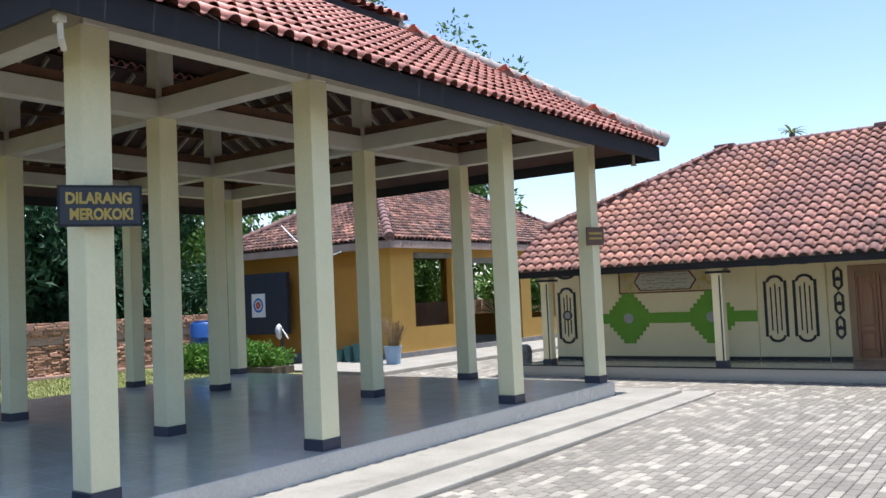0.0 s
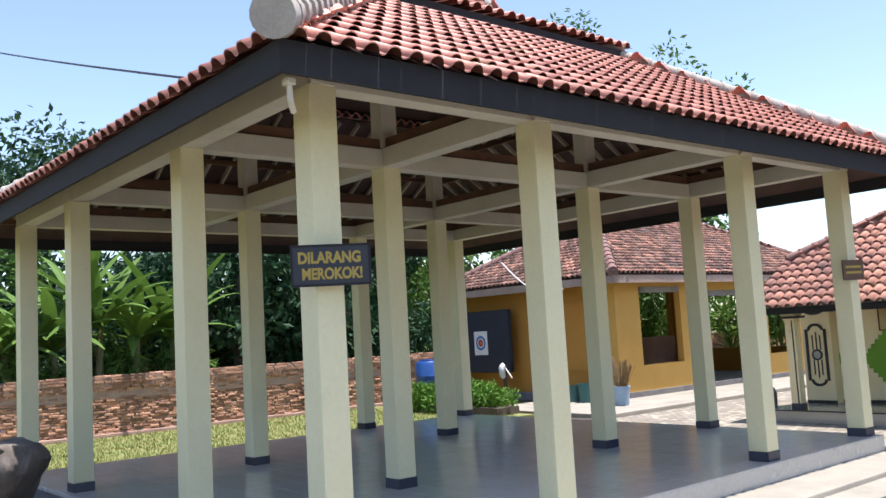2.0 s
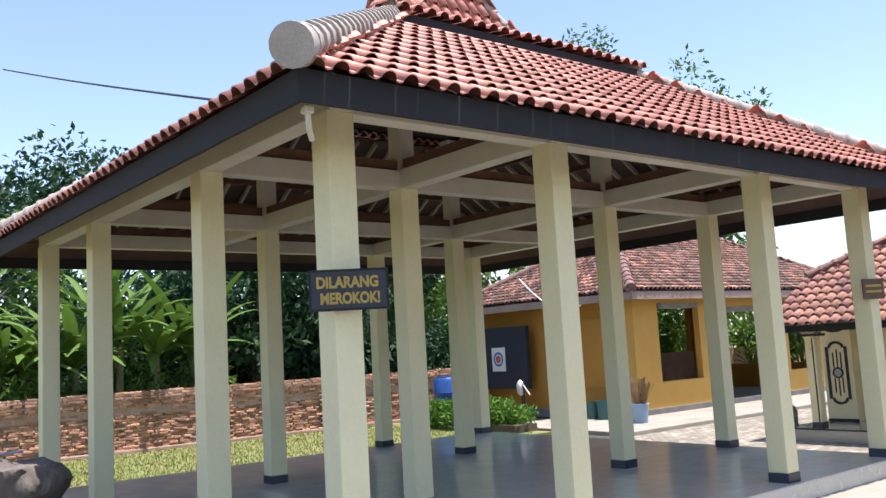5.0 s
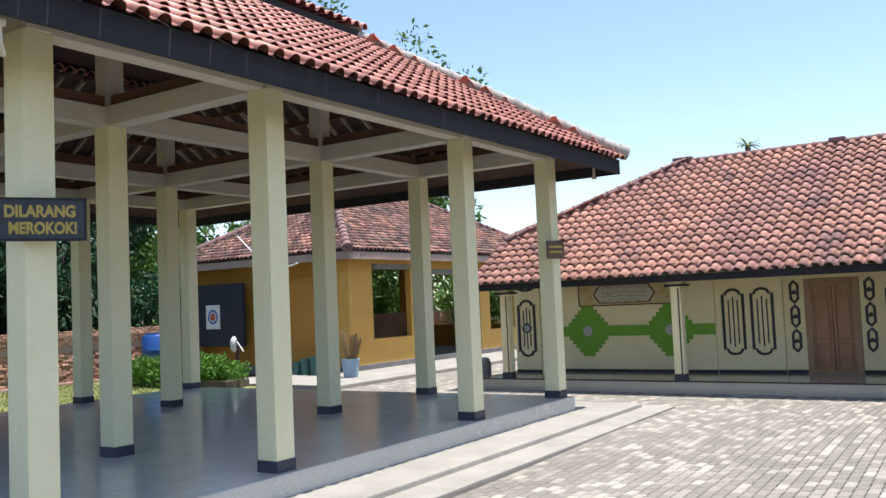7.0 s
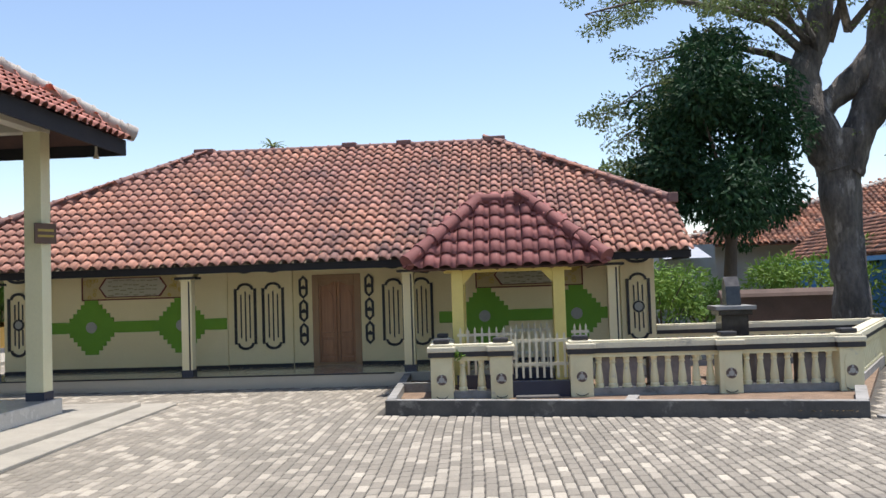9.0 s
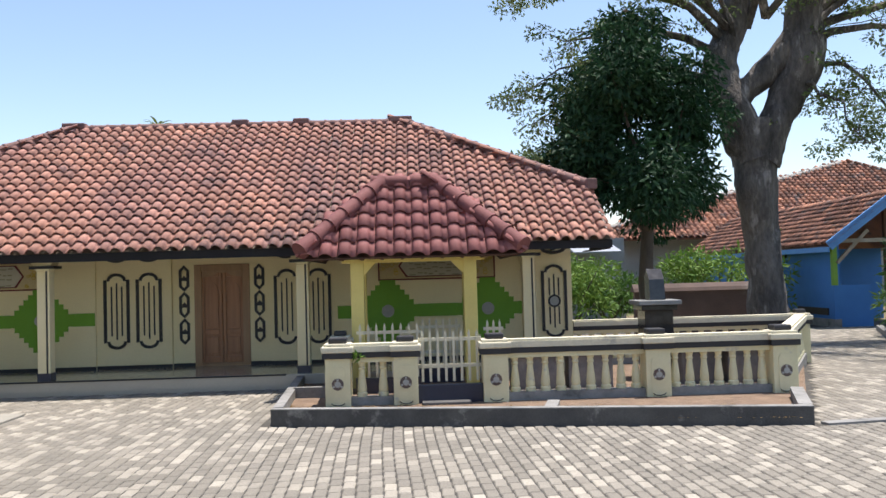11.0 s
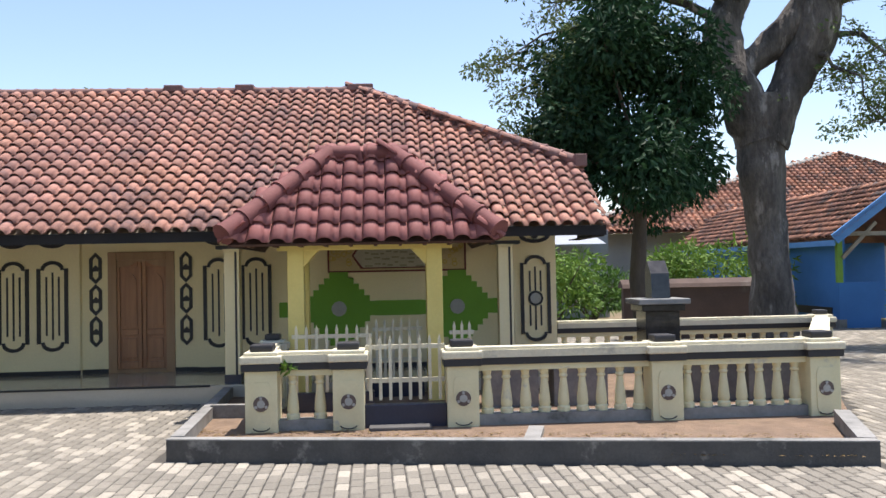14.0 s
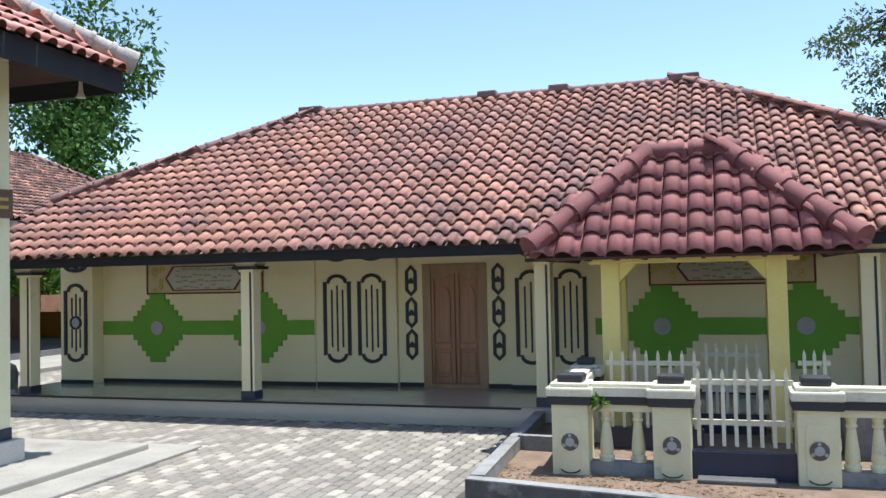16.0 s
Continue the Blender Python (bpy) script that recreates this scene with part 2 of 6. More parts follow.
M = dict(
    soil=material("soil", (0.20, 0.15, 0.09), (0.11, 0.10, 0.045), 0.95, 0.5, 9, 0.6, spot=(0.10, 0.13, 0.035), spot_at=0.5, spot_scale=0.25, size=0.03),
    dirt=material("red_dirt", (0.25, 0.17, 0.112), (0.175, 0.118, 0.08), 0.95, 4, 60, 0.8, spot=(0.18, 0.13, 0.085), spot_at=0.55, spot_scale=3, size=0.02),
    grass_base=material("grass_soil", (0.15, 0.19, 0.05), (0.22, 0.21, 0.08), 0.95, 1.2, 20, 0.7, size=0.03),
    joint=material("paving_joint", (0.085, 0.078, 0.066), (0.055, 0.05, 0.042), 0.95, 2, 50, 0.4),
    paver=material("concrete_paver", (0.30, 0.27, 0.22), (0.25, 0.226, 0.184), 0.9, 0.7, 55, 0.7, vary=0.5, few=3.0, grain_amp=0.22, spot=(0.22, 0.20, 0.17), spot_at=0.6, spot_scale=0.8),
    slab=material("cast_concrete", (0.34, 0.317, 0.268), (0.27, 0.252, 0.212), 0.9, 1.3, 35, 0.4, spot=(0.22, 0.20, 0.17), spot_at=0.58, spot_scale=1.5),
    rough_concrete=material("old_concrete", (0.30, 0.29, 0.27), (0.20, 0.195, 0.18), 0.92, 2.2, 30, 0.7, spot=(0.1, 0.1, 0.09), spot_at=0.58, spot_scale=2.2),
    floor_tile=material("glazed_floor_tile", (0.56, 0.54, 0.49), (0.51, 0.49, 0.45), 0.2, 0.8, 30, 0.02, vary=0.06, clear=0.3),
    porch_tile=material("beige_porch_tile", (0.50, 0.45, 0.36), (0.46, 0.41, 0.33), 0.16, 0.9, 30, 0.03, clear=0.4, grain_amp=0.04),
    grout=material("grout", (0.17, 0.16, 0.15), (0.13, 0.12, 0.11), 0.9),
    riser=material("glazed_riser_tile", (0.56, 0.535, 0.48), (0.51, 0.49, 0.44), 0.25, 1.2, 30, 0.05, spot=(0.28, 0.26, 0.22), spot_at=0.64, spot_scale=1.4),
    cream=material("cream_paint", (0.77, 0.715, 0.46), (0.73, 0.675, 0.42), 0.6, 0.9, 25, 0.05, spot=(0.58, 0.53, 0.30), spot_at=0.66, spot_scale=1.2, size=0.004, grain_amp=0.04),
    pale=material("pale_cream_paint", (0.86, 0.75, 0.46), (0.81, 0.70, 0.42), 0.75, 0.8, 30, 0.15, spot=(0.54, 0.50, 0.36), spot_at=0.66, spot_scale=1.0, size=0.004, grain_amp=0.04),
    fence_cream=material("weathered_cream_paint", (0.74, 0.68, 0.43), (0.66, 0.60, 0.37), 0.75, 2.0, 45, 0.25, spot=(0.46, 0.44, 0.37), spot_at=0.6, spot_scale=3.0, size=0.005, grain_amp=0.04),
    fence_white=material("weathered_white_paint", (0.68, 0.625, 0.46), (0.58, 0.535, 0.40), 0.75, 2.5, 45, 0.3, spot=(0.38, 0.355, 0.29), spot_at=0.6, spot_scale=3.2, size=0.005),
    canopy_yellow=material("canopy_yellow_paint", (0.80, 0.66, 0.22), (0.74, 0.60, 0.19), 0.7, 1.5, 30, 0.15, spot=(0.52, 0.45, 0.25), spot_at=0.66, spot_scale=2, size=0.004, grain_amp=0.04),
    beam=material("white_beam_paint", (0.60, 0.56, 0.46), (0.52, 0.48, 0.39), 0.7, 1.2, 30, 0.1, spot=(0.45, 0.42, 0.34), spot_at=0.66, spot_scale=1.5, grain_amp=0.04),
    black=material("black_paint", (0.018, 0.018, 0.022), (0.030, 0.028, 0.028), 0.55, 2, 40, 0.15),
    navy=material("navy_base_tile", (0.020, 0.026, 0.05), (0.03, 0.036, 0.062), 0.3, 2, 40, 0.05),
    kerb_black=material("worn_black_kerb_paint", (0.062, 0.060, 0.058), (0.095, 0.092, 0.086), 0.85, 2.5, 40, 0.5, spot=(0.21, 0.20, 0.185), spot_at=0.58, spot_scale=2.4),
    fascia=material("dark_fascia_board", (0.013, 0.013, 0.016), (0.022, 0.021, 0.024), 0.85, 1.5, 40, 0.15, stretch=(1, 1, 6)),
    timber=material("brown_roof_timber", (0.16, 0.075, 0.04), (0.10, 0.05, 0.03), 0.75, 2, 30, 0.3),
    rafter=material("pale_rafter", (0.42, 0.36, 0.28), (0.30, 0.25, 0.19), 0.8, 2, 30, 0.3),
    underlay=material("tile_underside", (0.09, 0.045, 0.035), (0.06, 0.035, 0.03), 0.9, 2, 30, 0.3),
    tile_red=material("red_clay_tile", (0.56, 0.23, 0.17), (0.46, 0.185, 0.135), 0.5, 0.8, 50, 0.35, vary=0.28, spot=(0.40, 0.20, 0.11), spot_at=0.6, spot_scale=1.5),
    tile_old=material("weathered_clay_tile", (0.46, 0.225, 0.155), (0.34, 0.175, 0.145), 0.85, 0.4, 40, 0.5, vary=0.3, spot=(0.20, 0.115, 0.10), spot_at=0.55, spot_scale=0.8, grain_amp=0.2),
    tile_far=material("old_roof_tile", (0.40, 0.18, 0.105), (0.22, 0.105, 0.075), 0.85, 1.1, 30, 0.5, vary=0.8, spot=(0.12, 0.09, 0.08), spot_at=0.53, spot_scale=1.6),
    tile_porch=material("maroon_painted_tile", (0.30, 0.105, 0.09), (0.24, 0.082, 0.075), 0.75, 1.6, 50, 0.45, vary=0.22, spot=(0.36, 0.20, 0.11), spot_at=0.66, spot_scale=4.0),
    tile_mossy=material("mossy_roof_tile", (0.33, 0.165, 0.115), (0.17, 0.10, 0.082), 0.88, 1.3, 30, 0.5, vary=0.85, spot=(0.11, 0.085, 0.075), spot_at=0.52, spot_scale=1.6),
    eave_brown=material("faded_eave_board", (0.36, 0.27, 0.22), (0.28, 0.20, 0.16), 0.8, 1.5, 30, 0.2),
    rosette=material("dark_rosette_paint", (0.15, 0.11, 0.09), (0.10, 0.076, 0.066), 0.7),
    cap_grey=material("mortar_ridge_cap", (0.42, 0.39, 0.35), (0.32, 0.29, 0.26), 0.9, 3, 40, 0.6, spot=(0.16, 0.14, 0.13), spot_at=0.6, spot_scale=3.5),
    cap_brown=material("brown_ridge_cap", (0.24, 0.13, 0.11), (0.17, 0.10, 0.09), 0.85, 3, 40, 0.5, spot=(0.12, 0.10, 0.09), spot_at=0.58, spot_scale=2.5),
    cap_porch=material("maroon_ridge_cap", (0.22, 0.075, 0.068), (0.17, 0.058, 0.053), 0.8, 2, 40, 0.35, spot=(0.34, 0.27, 0.24), spot_at=0.68, spot_scale=4),
    green=material("green_mural_paint", (0.16, 0.37, 0.03), (0.14, 0.33, 0.028), 0.65, 1.5, 30, 0.1, grain_amp=0.04),
    grey_disc=material("grey_disc_paint", (0.42, 0.42, 0.38), (0.36, 0.36, 0.33), 0.7),
    plaque=material("tan_plaque_paint", (0.60, 0.49, 0.27), (0.55, 0.45, 0.24), 0.7, 3, 40, 0.2),
    plaque_grey=material("pale_plaque_field", (0.55, 0.53, 0.43), (0.5, 0.48, 0.39), 0.7, 3, 40, 0.2),
    gold=material("mustard_relief_paint", (0.58, 0.42, 0.08), (0.50, 0.36, 0.07), 0.6),
    maroon=material("maroon_line_paint", (0.16, 0.03, 0.03), (0.13, 0.03, 0.03), 0.6),
    script=material("olive_relief_paint", (0.36, 0.35, 0.24), (0.30, 0.29, 0.2), 0.7),
    teak=material("varnished_teak", (0.42, 0.20, 0.095), (0.31, 0.14, 0.068), 0.38, 1.2, 26, 0.2, stretch=(9, 9, 1)),
    teak_dark=material("teak_frame", (0.38, 0.235, 0.125), (0.31, 0.18, 0.095), 0.5, 1.2, 26, 0.2, stretch=(9, 9, 1)),
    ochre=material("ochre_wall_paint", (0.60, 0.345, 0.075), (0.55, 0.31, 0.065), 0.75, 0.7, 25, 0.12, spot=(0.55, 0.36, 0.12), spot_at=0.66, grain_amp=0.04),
    # darker copy of the ochre, with the walls' shade put into its colour
    ochre_shaded=material("brown_ochre_paint", (0.50, 0.24, 0.04), (0.45, 0.21, 0.035), 0.75, 0.7, 25, 0.12, grain_amp=0.04),
    stone=material("dark_river_stone", (0.12, 0.12, 0.13), (0.2, 0.19, 0.18), 0.8, 3, 30, 0.5, vary=0.4),
    brick=material("old_red_brick", (0.45, 0.25, 0.165), (0.33, 0.18, 0.12), 0.92, 1.2, 25, 0.9, vary=0.6, spot=(0.42, 0.34, 0.28), spot_at=0.58, spot_scale=0.9, size=0.02),
    brown_wall=material("dark_brown_wall_paint", (0.13, 0.085, 0.07), (0.09, 0.062, 0.053), 0.85, 1.2, 25, 0.5, spot=(0.16, 0.13, 0.11), spot_at=0.6),
    wall_render=material("crumbling_pink_render", (0.42, 0.29, 0.23), (0.32, 0.21, 0.165), 0.95, 1.4, 25, 0.8, spot=(0.30, 0.19, 0.14), spot_at=0.55, spot_scale=2.2, size=0.02),
    # grey concrete darkened: stands for shade on the apron, also colours the gate step
    dark_concrete=material("dark_worn_concrete", (0.12, 0.115, 0.108), (0.085, 0.082, 0.078), 0.9, 1.6, 35, 0.5, spot=(0.06, 0.05, 0.045), spot_at=0.62),
    mortar=material("lime_mortar", (0.34, 0.27, 0.21), (0.22, 0.17, 0.135), 0.95, 2, 30, 0.6),
    blue=material("blue_wall_paint", (0.045, 0.20, 0.52), (0.04, 0.17, 0.45), 0.7, 0.7, 25, 0.12, grain_amp=0.04),
    blue_trim=material("light_blue_trim", (0.13, 0.33, 0.66), (0.11, 0.29, 0.6), 0.6),
    lime=material("lime_post_paint", (0.22, 0.42, 0.06), (0.2, 0.38, 0.06), 0.7),
    plastic_blue=material("blue_plastic", (0.02, 0.085, 0.30), (0.018, 0.07, 0.25), 0.35, 2, 20, 0.03),
    plastic_teal=material("teal_plastic", (0.025, 0.13, 0.13), (0.025, 0.11, 0.115), 0.4),
    pail=material("pale_blue_pail", (0.28, 0.40, 0.55), (0.24, 0.36, 0.5), 0.45),
    straw=material("straw_bristle", (0.33, 0.22, 0.11), (0.24, 0.15, 0.08), 0.9, 6, 80, 0.4),
    board=material("dark_rubber_board", (0.018, 0.022, 0.035), (0.025, 0.03, 0.045), 0.7),
    paper=material("white_paper", (0.75, 0.75, 0.72), (0.70, 0.70, 0.68), 0.8),
    ring_blue=material("target_blue", (0.05, 0.16, 0.42), (0.05, 0.14, 0.4), 0.7),
    ring_red=material("target_red", (0.5, 0.08, 0.06), (0.46, 0.07, 0.06), 0.7),
    ring_gold=material("target_gold", (0.6, 0.45, 0.08), (0.58, 0.42, 0.08), 0.7),
    sign_dark=material("slate_sign_paint", (0.025, 0.03, 0.04), (0.035, 0.04, 0.05), 0.6, 5, 60, 0.2),
    sign_gold=material("yellow_letter_paint", (0.46, 0.33, 0.07), (0.40, 0.28, 0.06), 0.6, 8, 60, 0.1),
    sign_brown=material("brown_wood_sign", (0.13, 0.075, 0.05), (0.10, 0.06, 0.04), 0.7),
    granite=material("polished_black_granite", (0.02, 0.02, 0.022), (0.035, 0.035, 0.037), 0.12, 8, 90, 0.02),
    granite_light=material("worn_grey_granite", (0.30, 0.30, 0.29), (0.22, 0.22, 0.21), 0.5, 5, 60, 0.1),
    boulder=material("weathered_root_wood", (0.17, 0.145, 0.125), (0.08, 0.067, 0.058), 0.9, 3.0, 14, 1.0, stretch=(1, 1, 0.25), spot=(0.30, 0.26, 0.22), spot_at=0.6, spot_scale=1.6, size=0.03),
    bark=material("grey_bark", (0.19, 0.165, 0.145), (0.065, 0.056, 0.05), 0.95, 1.6, 9, 1.0, stretch=(1, 1, 0.35), spot=(0.36, 0.32, 0.29), spot_at=0.56, spot_scale=2.6, size=0.09, grain_amp=0.4),
    bark_thin=material("brown_bark", (0.13, 0.10, 0.075), (0.08, 0.062, 0.05), 0.95, 3, 20, 0.7, stretch=(1, 1, 0.3)),
    banana_stem=material("banana_stem", (0.20, 0.22, 0.09), (0.16, 0.12, 0.06), 0.8, 2, 20, 0.3, stretch=(3, 3, 0.4)),
    metal=material("galvanised_metal", (0.45, 0.46, 0.47), (0.38, 0.39, 0.4), 0.35, metal=0.9),
    cable=material("black_cable", (0.015, 0.015, 0.016), (0.02, 0.02, 0.02), 0.6),
    rope=material("white_rope", (0.7, 0.69, 0.66), (0.62, 0.61, 0.58), 0.8),
    grey_wall=material("grey_render_wall", (0.36, 0.37, 0.38), (0.30, 0.31, 0.32), 0.85, 0.7, 25, 0.3, spot=(0.2, 0.2, 0.19), spot_at=0.6),
    steel_roof=material("faded_metal_roof", (0.34, 0.36, 0.40), (0.28, 0.30, 0.33), 0.6, 1, 20, 0.1),
    leaf_dark=leaf_material("dark_leaf", (0.012, 0.042, 0.017), (0.032, 0.088, 0.034)),
    leaf_mid=leaf_material("green_leaf", (0.045, 0.115, 0.022), (0.11, 0.20, 0.038)),
    leaf_light=leaf_material("fresh_leaf", (0.09, 0.19, 0.03), (0.18, 0.28, 0.05)),
    leaf_olive=leaf_material("olive_leaf", (0.09, 0.14, 0.05), (0.18, 0.23, 0.085)),
    leaf_banana=leaf_material("banana_leaf", (0.05, 0.12, 0.02), (0.13, 0.23, 0.042)),
    leaf_dry=leaf_material("dry_leaf", (0.20, 0.13, 0.06), (0.28, 0.2, 0.09)),
    grass=leaf_material("grass_blade", (0.10, 0.15, 0.03), (0.24, 0.24, 0.08)),
    hedge=leaf_material("hedge_leaf", (0.045, 0.13, 0.015), (0.12, 0.25, 0.03)),
)


# ---- building helpers ----
ORIGIN = {}


def thing(name, at, label, category, group="", kind=""):
    ob = new(name)
    ob.location = at
    ob.empty_display_size = 0.2
    ORIGIN[ob] = Vector(at)
    return tagged(ob, label, category, group, kind)


def mesh_of(name, bm, mat, smooth=False):
    me = bpy.data.meshes.new(name)
    bmesh.ops.recalc_face_normals(bm, faces=bm.faces)
    bm.to_mesh(me)
    bm.free()
    me.materials.append(mat)
    if smooth:
        me.shade_smooth()
        me.set_sharp_from_angle(angle=radians(40))
    return me


def part(name, bm, mat, parent, label="", smooth=False):
    """Links a bmesh, given in world coordinates, as one mesh under a thing or under a part."""
    org = ORIGIN[parent]
    bmesh.ops.translate(bm, verts=bm.verts, vec=-org)
    ob = new(name, mesh_of(name, bm, mat, smooth))
    ob.parent = parent
    ORIGIN[ob] = org
    if label:
        ob["label"] = label
    return ob


def again(ob, dx=0, dy=0, dz=0, rz=0.0, about=None, under=None):
    """One more of a part on the same mesh, moved and turned about a place."""
    c = new(ob.name.split(".")[0], ob.data)
    c.parent = under or ob.parent
    org = ORIGIN[ob]
    ORIGIN[c] = org
    p = (Vector(about) - org) if about else Vector()
    if under:
        dx, dy, dz = Vector((dx, dy, dz)) - under.matrix_basis.translation
    c.matrix_basis = Matrix.Translation((dx, dy, dz)) @ Matrix.Translation(p) @ Matrix.Rotation(radians(rz), 4, "Z") @ Matrix.Translation(-p)
    if "label" in ob:
        c["label"] = ob["label"]
    return c


def solo(name, bm, mat, label, category="", group="", kind="", smooth=False):
    ob = new(name, mesh_of(name, bm, mat, smooth))
    return tagged(ob, label, category, group, kind)


def box(x0, x1, y0, y1, z0, z1, bevel=0.0, bm=None):
    keep = bm if bm is not None else bmesh.new()
    r = bmesh.ops.create_cube(keep, size=1)
    vs = r["verts"]
    bmesh.ops.transform(keep, matrix=Matrix.Translation(((x0 + x1) / 2, (y0 + y1) / 2, (z0 + z1) / 2)) @ Matrix.Diagonal((x1 - x0, y1 - y0, z1 - z0, 1)), verts=vs)
    if bevel:
        es = list({e for v in vs for e in v.link_edges})
        bmesh.ops.bevel(keep, geom=es, offset=bevel, segments=2, affect="EDGES", profile=0.6)
    return keep


def turned(bm, angle, about):
    bmesh.ops.rotate(bm, verts=bm.verts, cent=about, matrix=Matrix.Rotation(radians(angle), 3, "Z"))
    return bm


def prism(points, axis, a, b, bm=None):
    """A flat outline given in the two axes other than `axis`, drawn out from a to b."""
    keep = bm if bm is not None else bmesh.new()
    order = {"x": (1, 2, 0), "y": (0, 2, 1), "z": (0, 1, 2)}[axis]

    def at(p, d):
        v = [0, 0, 0]
        v[order[0]], v[order[1]], v[order[2]] = p[0], p[1], d
        return keep.verts.new(v)
    lo, hi = [at(p, a) for p in points], [at(p, b) for p in points]
    keep.faces.new(lo)
    keep.faces.new(hi[::-1])
    n = len(points)
    for i in range(n):
        keep.faces.new((lo[i], hi[i], hi[(i + 1) % n], lo[(i + 1) % n]))
    return keep


def band(outer, inner, axis, a, b, bm=None):
    """A closed band between two outlines of as many points, drawn out from a to b."""
    keep = bm if bm is not None else bmesh.new()
    order = {"x": (1, 2, 0), "y": (0, 2, 1), "z": (0, 1, 2)}[axis]

    def at(p, d):
        v = [0, 0, 0]
        v[order[0]], v[order[1]], v[order[2]] = p[0], p[1], d
        return keep.verts.new(v)
    rings = [[at(p, d) for p in o] for o, d in ((outer, a), (outer, b), (inner, b), (inner, a))]
    n = len(outer)
    for k in range(4):
        r, q = rings[k], rings[(k + 1) % 4]
        for i in range(n):
            keep.faces.new((r[i], r[(i + 1) % n], q[(i + 1) % n], q[i]))
    return keep


def disc(cx, cz, r, n=24, sx=1.0, sz=1.0):
    return [(cx + sx * r * math.cos(2 * math.pi * k / n), cz + sz * r * math.sin(2 * math.pi * k / n)) for k in range(n)]


def lathe(profile, at, n=16, bm=None):
    """A turned body from (radius, height) pairs."""
    keep = bm if bm is not None else bmesh.new()
    rings = []
    for r, z in profile:
        rings.append([keep.verts.new((at[0] + r * math.cos(2 * math.pi * k / n), at[1] + r * math.sin(2 * math.pi * k / n), at[2] + z)) for k in range(n)])
    for r, q in zip(rings, rings[1:]):
        for k in range(n):
            keep.faces.new((r[k], r[(k + 1) % n], q[(k + 1) % n], q[k]))
    keep.faces.new(rings[0][::-1])
    keep.faces.new(rings[-1])
    return keep


def tube(points, radii, n=8, bm=None):
    """A round limb along points, its radius given at each."""
    keep = bm if bm is not None else bmesh.new()
    pts = [Vector(p) for p in points]
    if isinstance(radii, (int, float)):
        radii = [radii] * len(pts)
    radii = [float(r) for r in radii]
    rings = []
    for i, p in enumerate(pts):
        d = (pts[min(i + 1, len(pts) - 1)] - pts[max(i - 1, 0)]).normalized()
        side = d.orthogonal().normalized() if not rings else (prev - d * prev.dot(d)).normalized()
        prev = side
        up = d.cross(side)
        rings.append([keep.verts.new(p + radii[i] * (math.cos(2 * math.pi * k / n) * side + math.sin(2 * math.pi * k / n) * up)) for k in range(n)])
    for r, q in zip(rings, rings[1:]):
        for k in range(n):
            keep.faces.new((r[k], r[(k + 1) % n], q[(k + 1) % n], q[k]))
    keep.faces.new(rings[0][::-1])
    keep.faces.new(rings[-1])
    return keep


def stick(p, q, w, h, bm=None, up=(0, 0, 1)):
    """A squared timber from p to q, w wide and h deep."""
    keep = bm if bm is not None else bmesh.new()
    p, q = Vector(p), Vector(q)
    d = (q - p).normalized()
    side = d.cross(Vector(up)).normalized()
    top = side.cross(d)
    vs = [keep.verts.new(e + sx * side * w / 2 + sz * top * h / 2) for e in (p, q) for sx, sz in ((-1, -1), (1, -1), (1, 1), (-1, 1))]
    for f in ((0, 1, 2, 3), (7, 6, 5, 4), (0, 4, 5, 1), (1, 5, 6, 2), (2, 6, 7, 3), (3, 7, 4, 0)):
        keep.faces.new([vs[k] for k in f])
    return keep


def from_arrays(name, verts, faces, mat, smooth=False):
    me = bpy.data.meshes.new(name)
    me.from_pydata(verts.tolist() if hasattr(verts, "tolist") else verts, [], faces.tolist() if hasattr(faces, "tolist") else faces)
    me.materials.append(mat)
    if smooth:
        me.shade_smooth()
    return me


# ---- roof tiles ----
def tile_arrays(w, length, thick, drop, roll=0.34):
    """One clay tile: a raised roll beside a shallow pan, with a lip; x across, y up the slope, z out of it."""
    prof = []
    for k in range(8):
        a = math.pi * k / 7
        prof.append((w * (0.35 - 0.34 * math.cos(a)), w * roll * math.sin(a)))
    prof += [(w * 0.83, -0.008), (w * 0.985, 0.004)]
    n = len(prof)
    v = [(x, 0, z + drop) for x, z in prof] + [(x, length, z) for x, z in prof] + [(x, 0.0, z + drop - thick) for x, z in prof]
    f = [(i, i + 1, n + i + 1, n + i) for i in range(n - 1)] + [(2 * n + i, 2 * n + i + 1, i + 1, i) for i in range(n - 1)]
    return np.array(v), np.array(f)


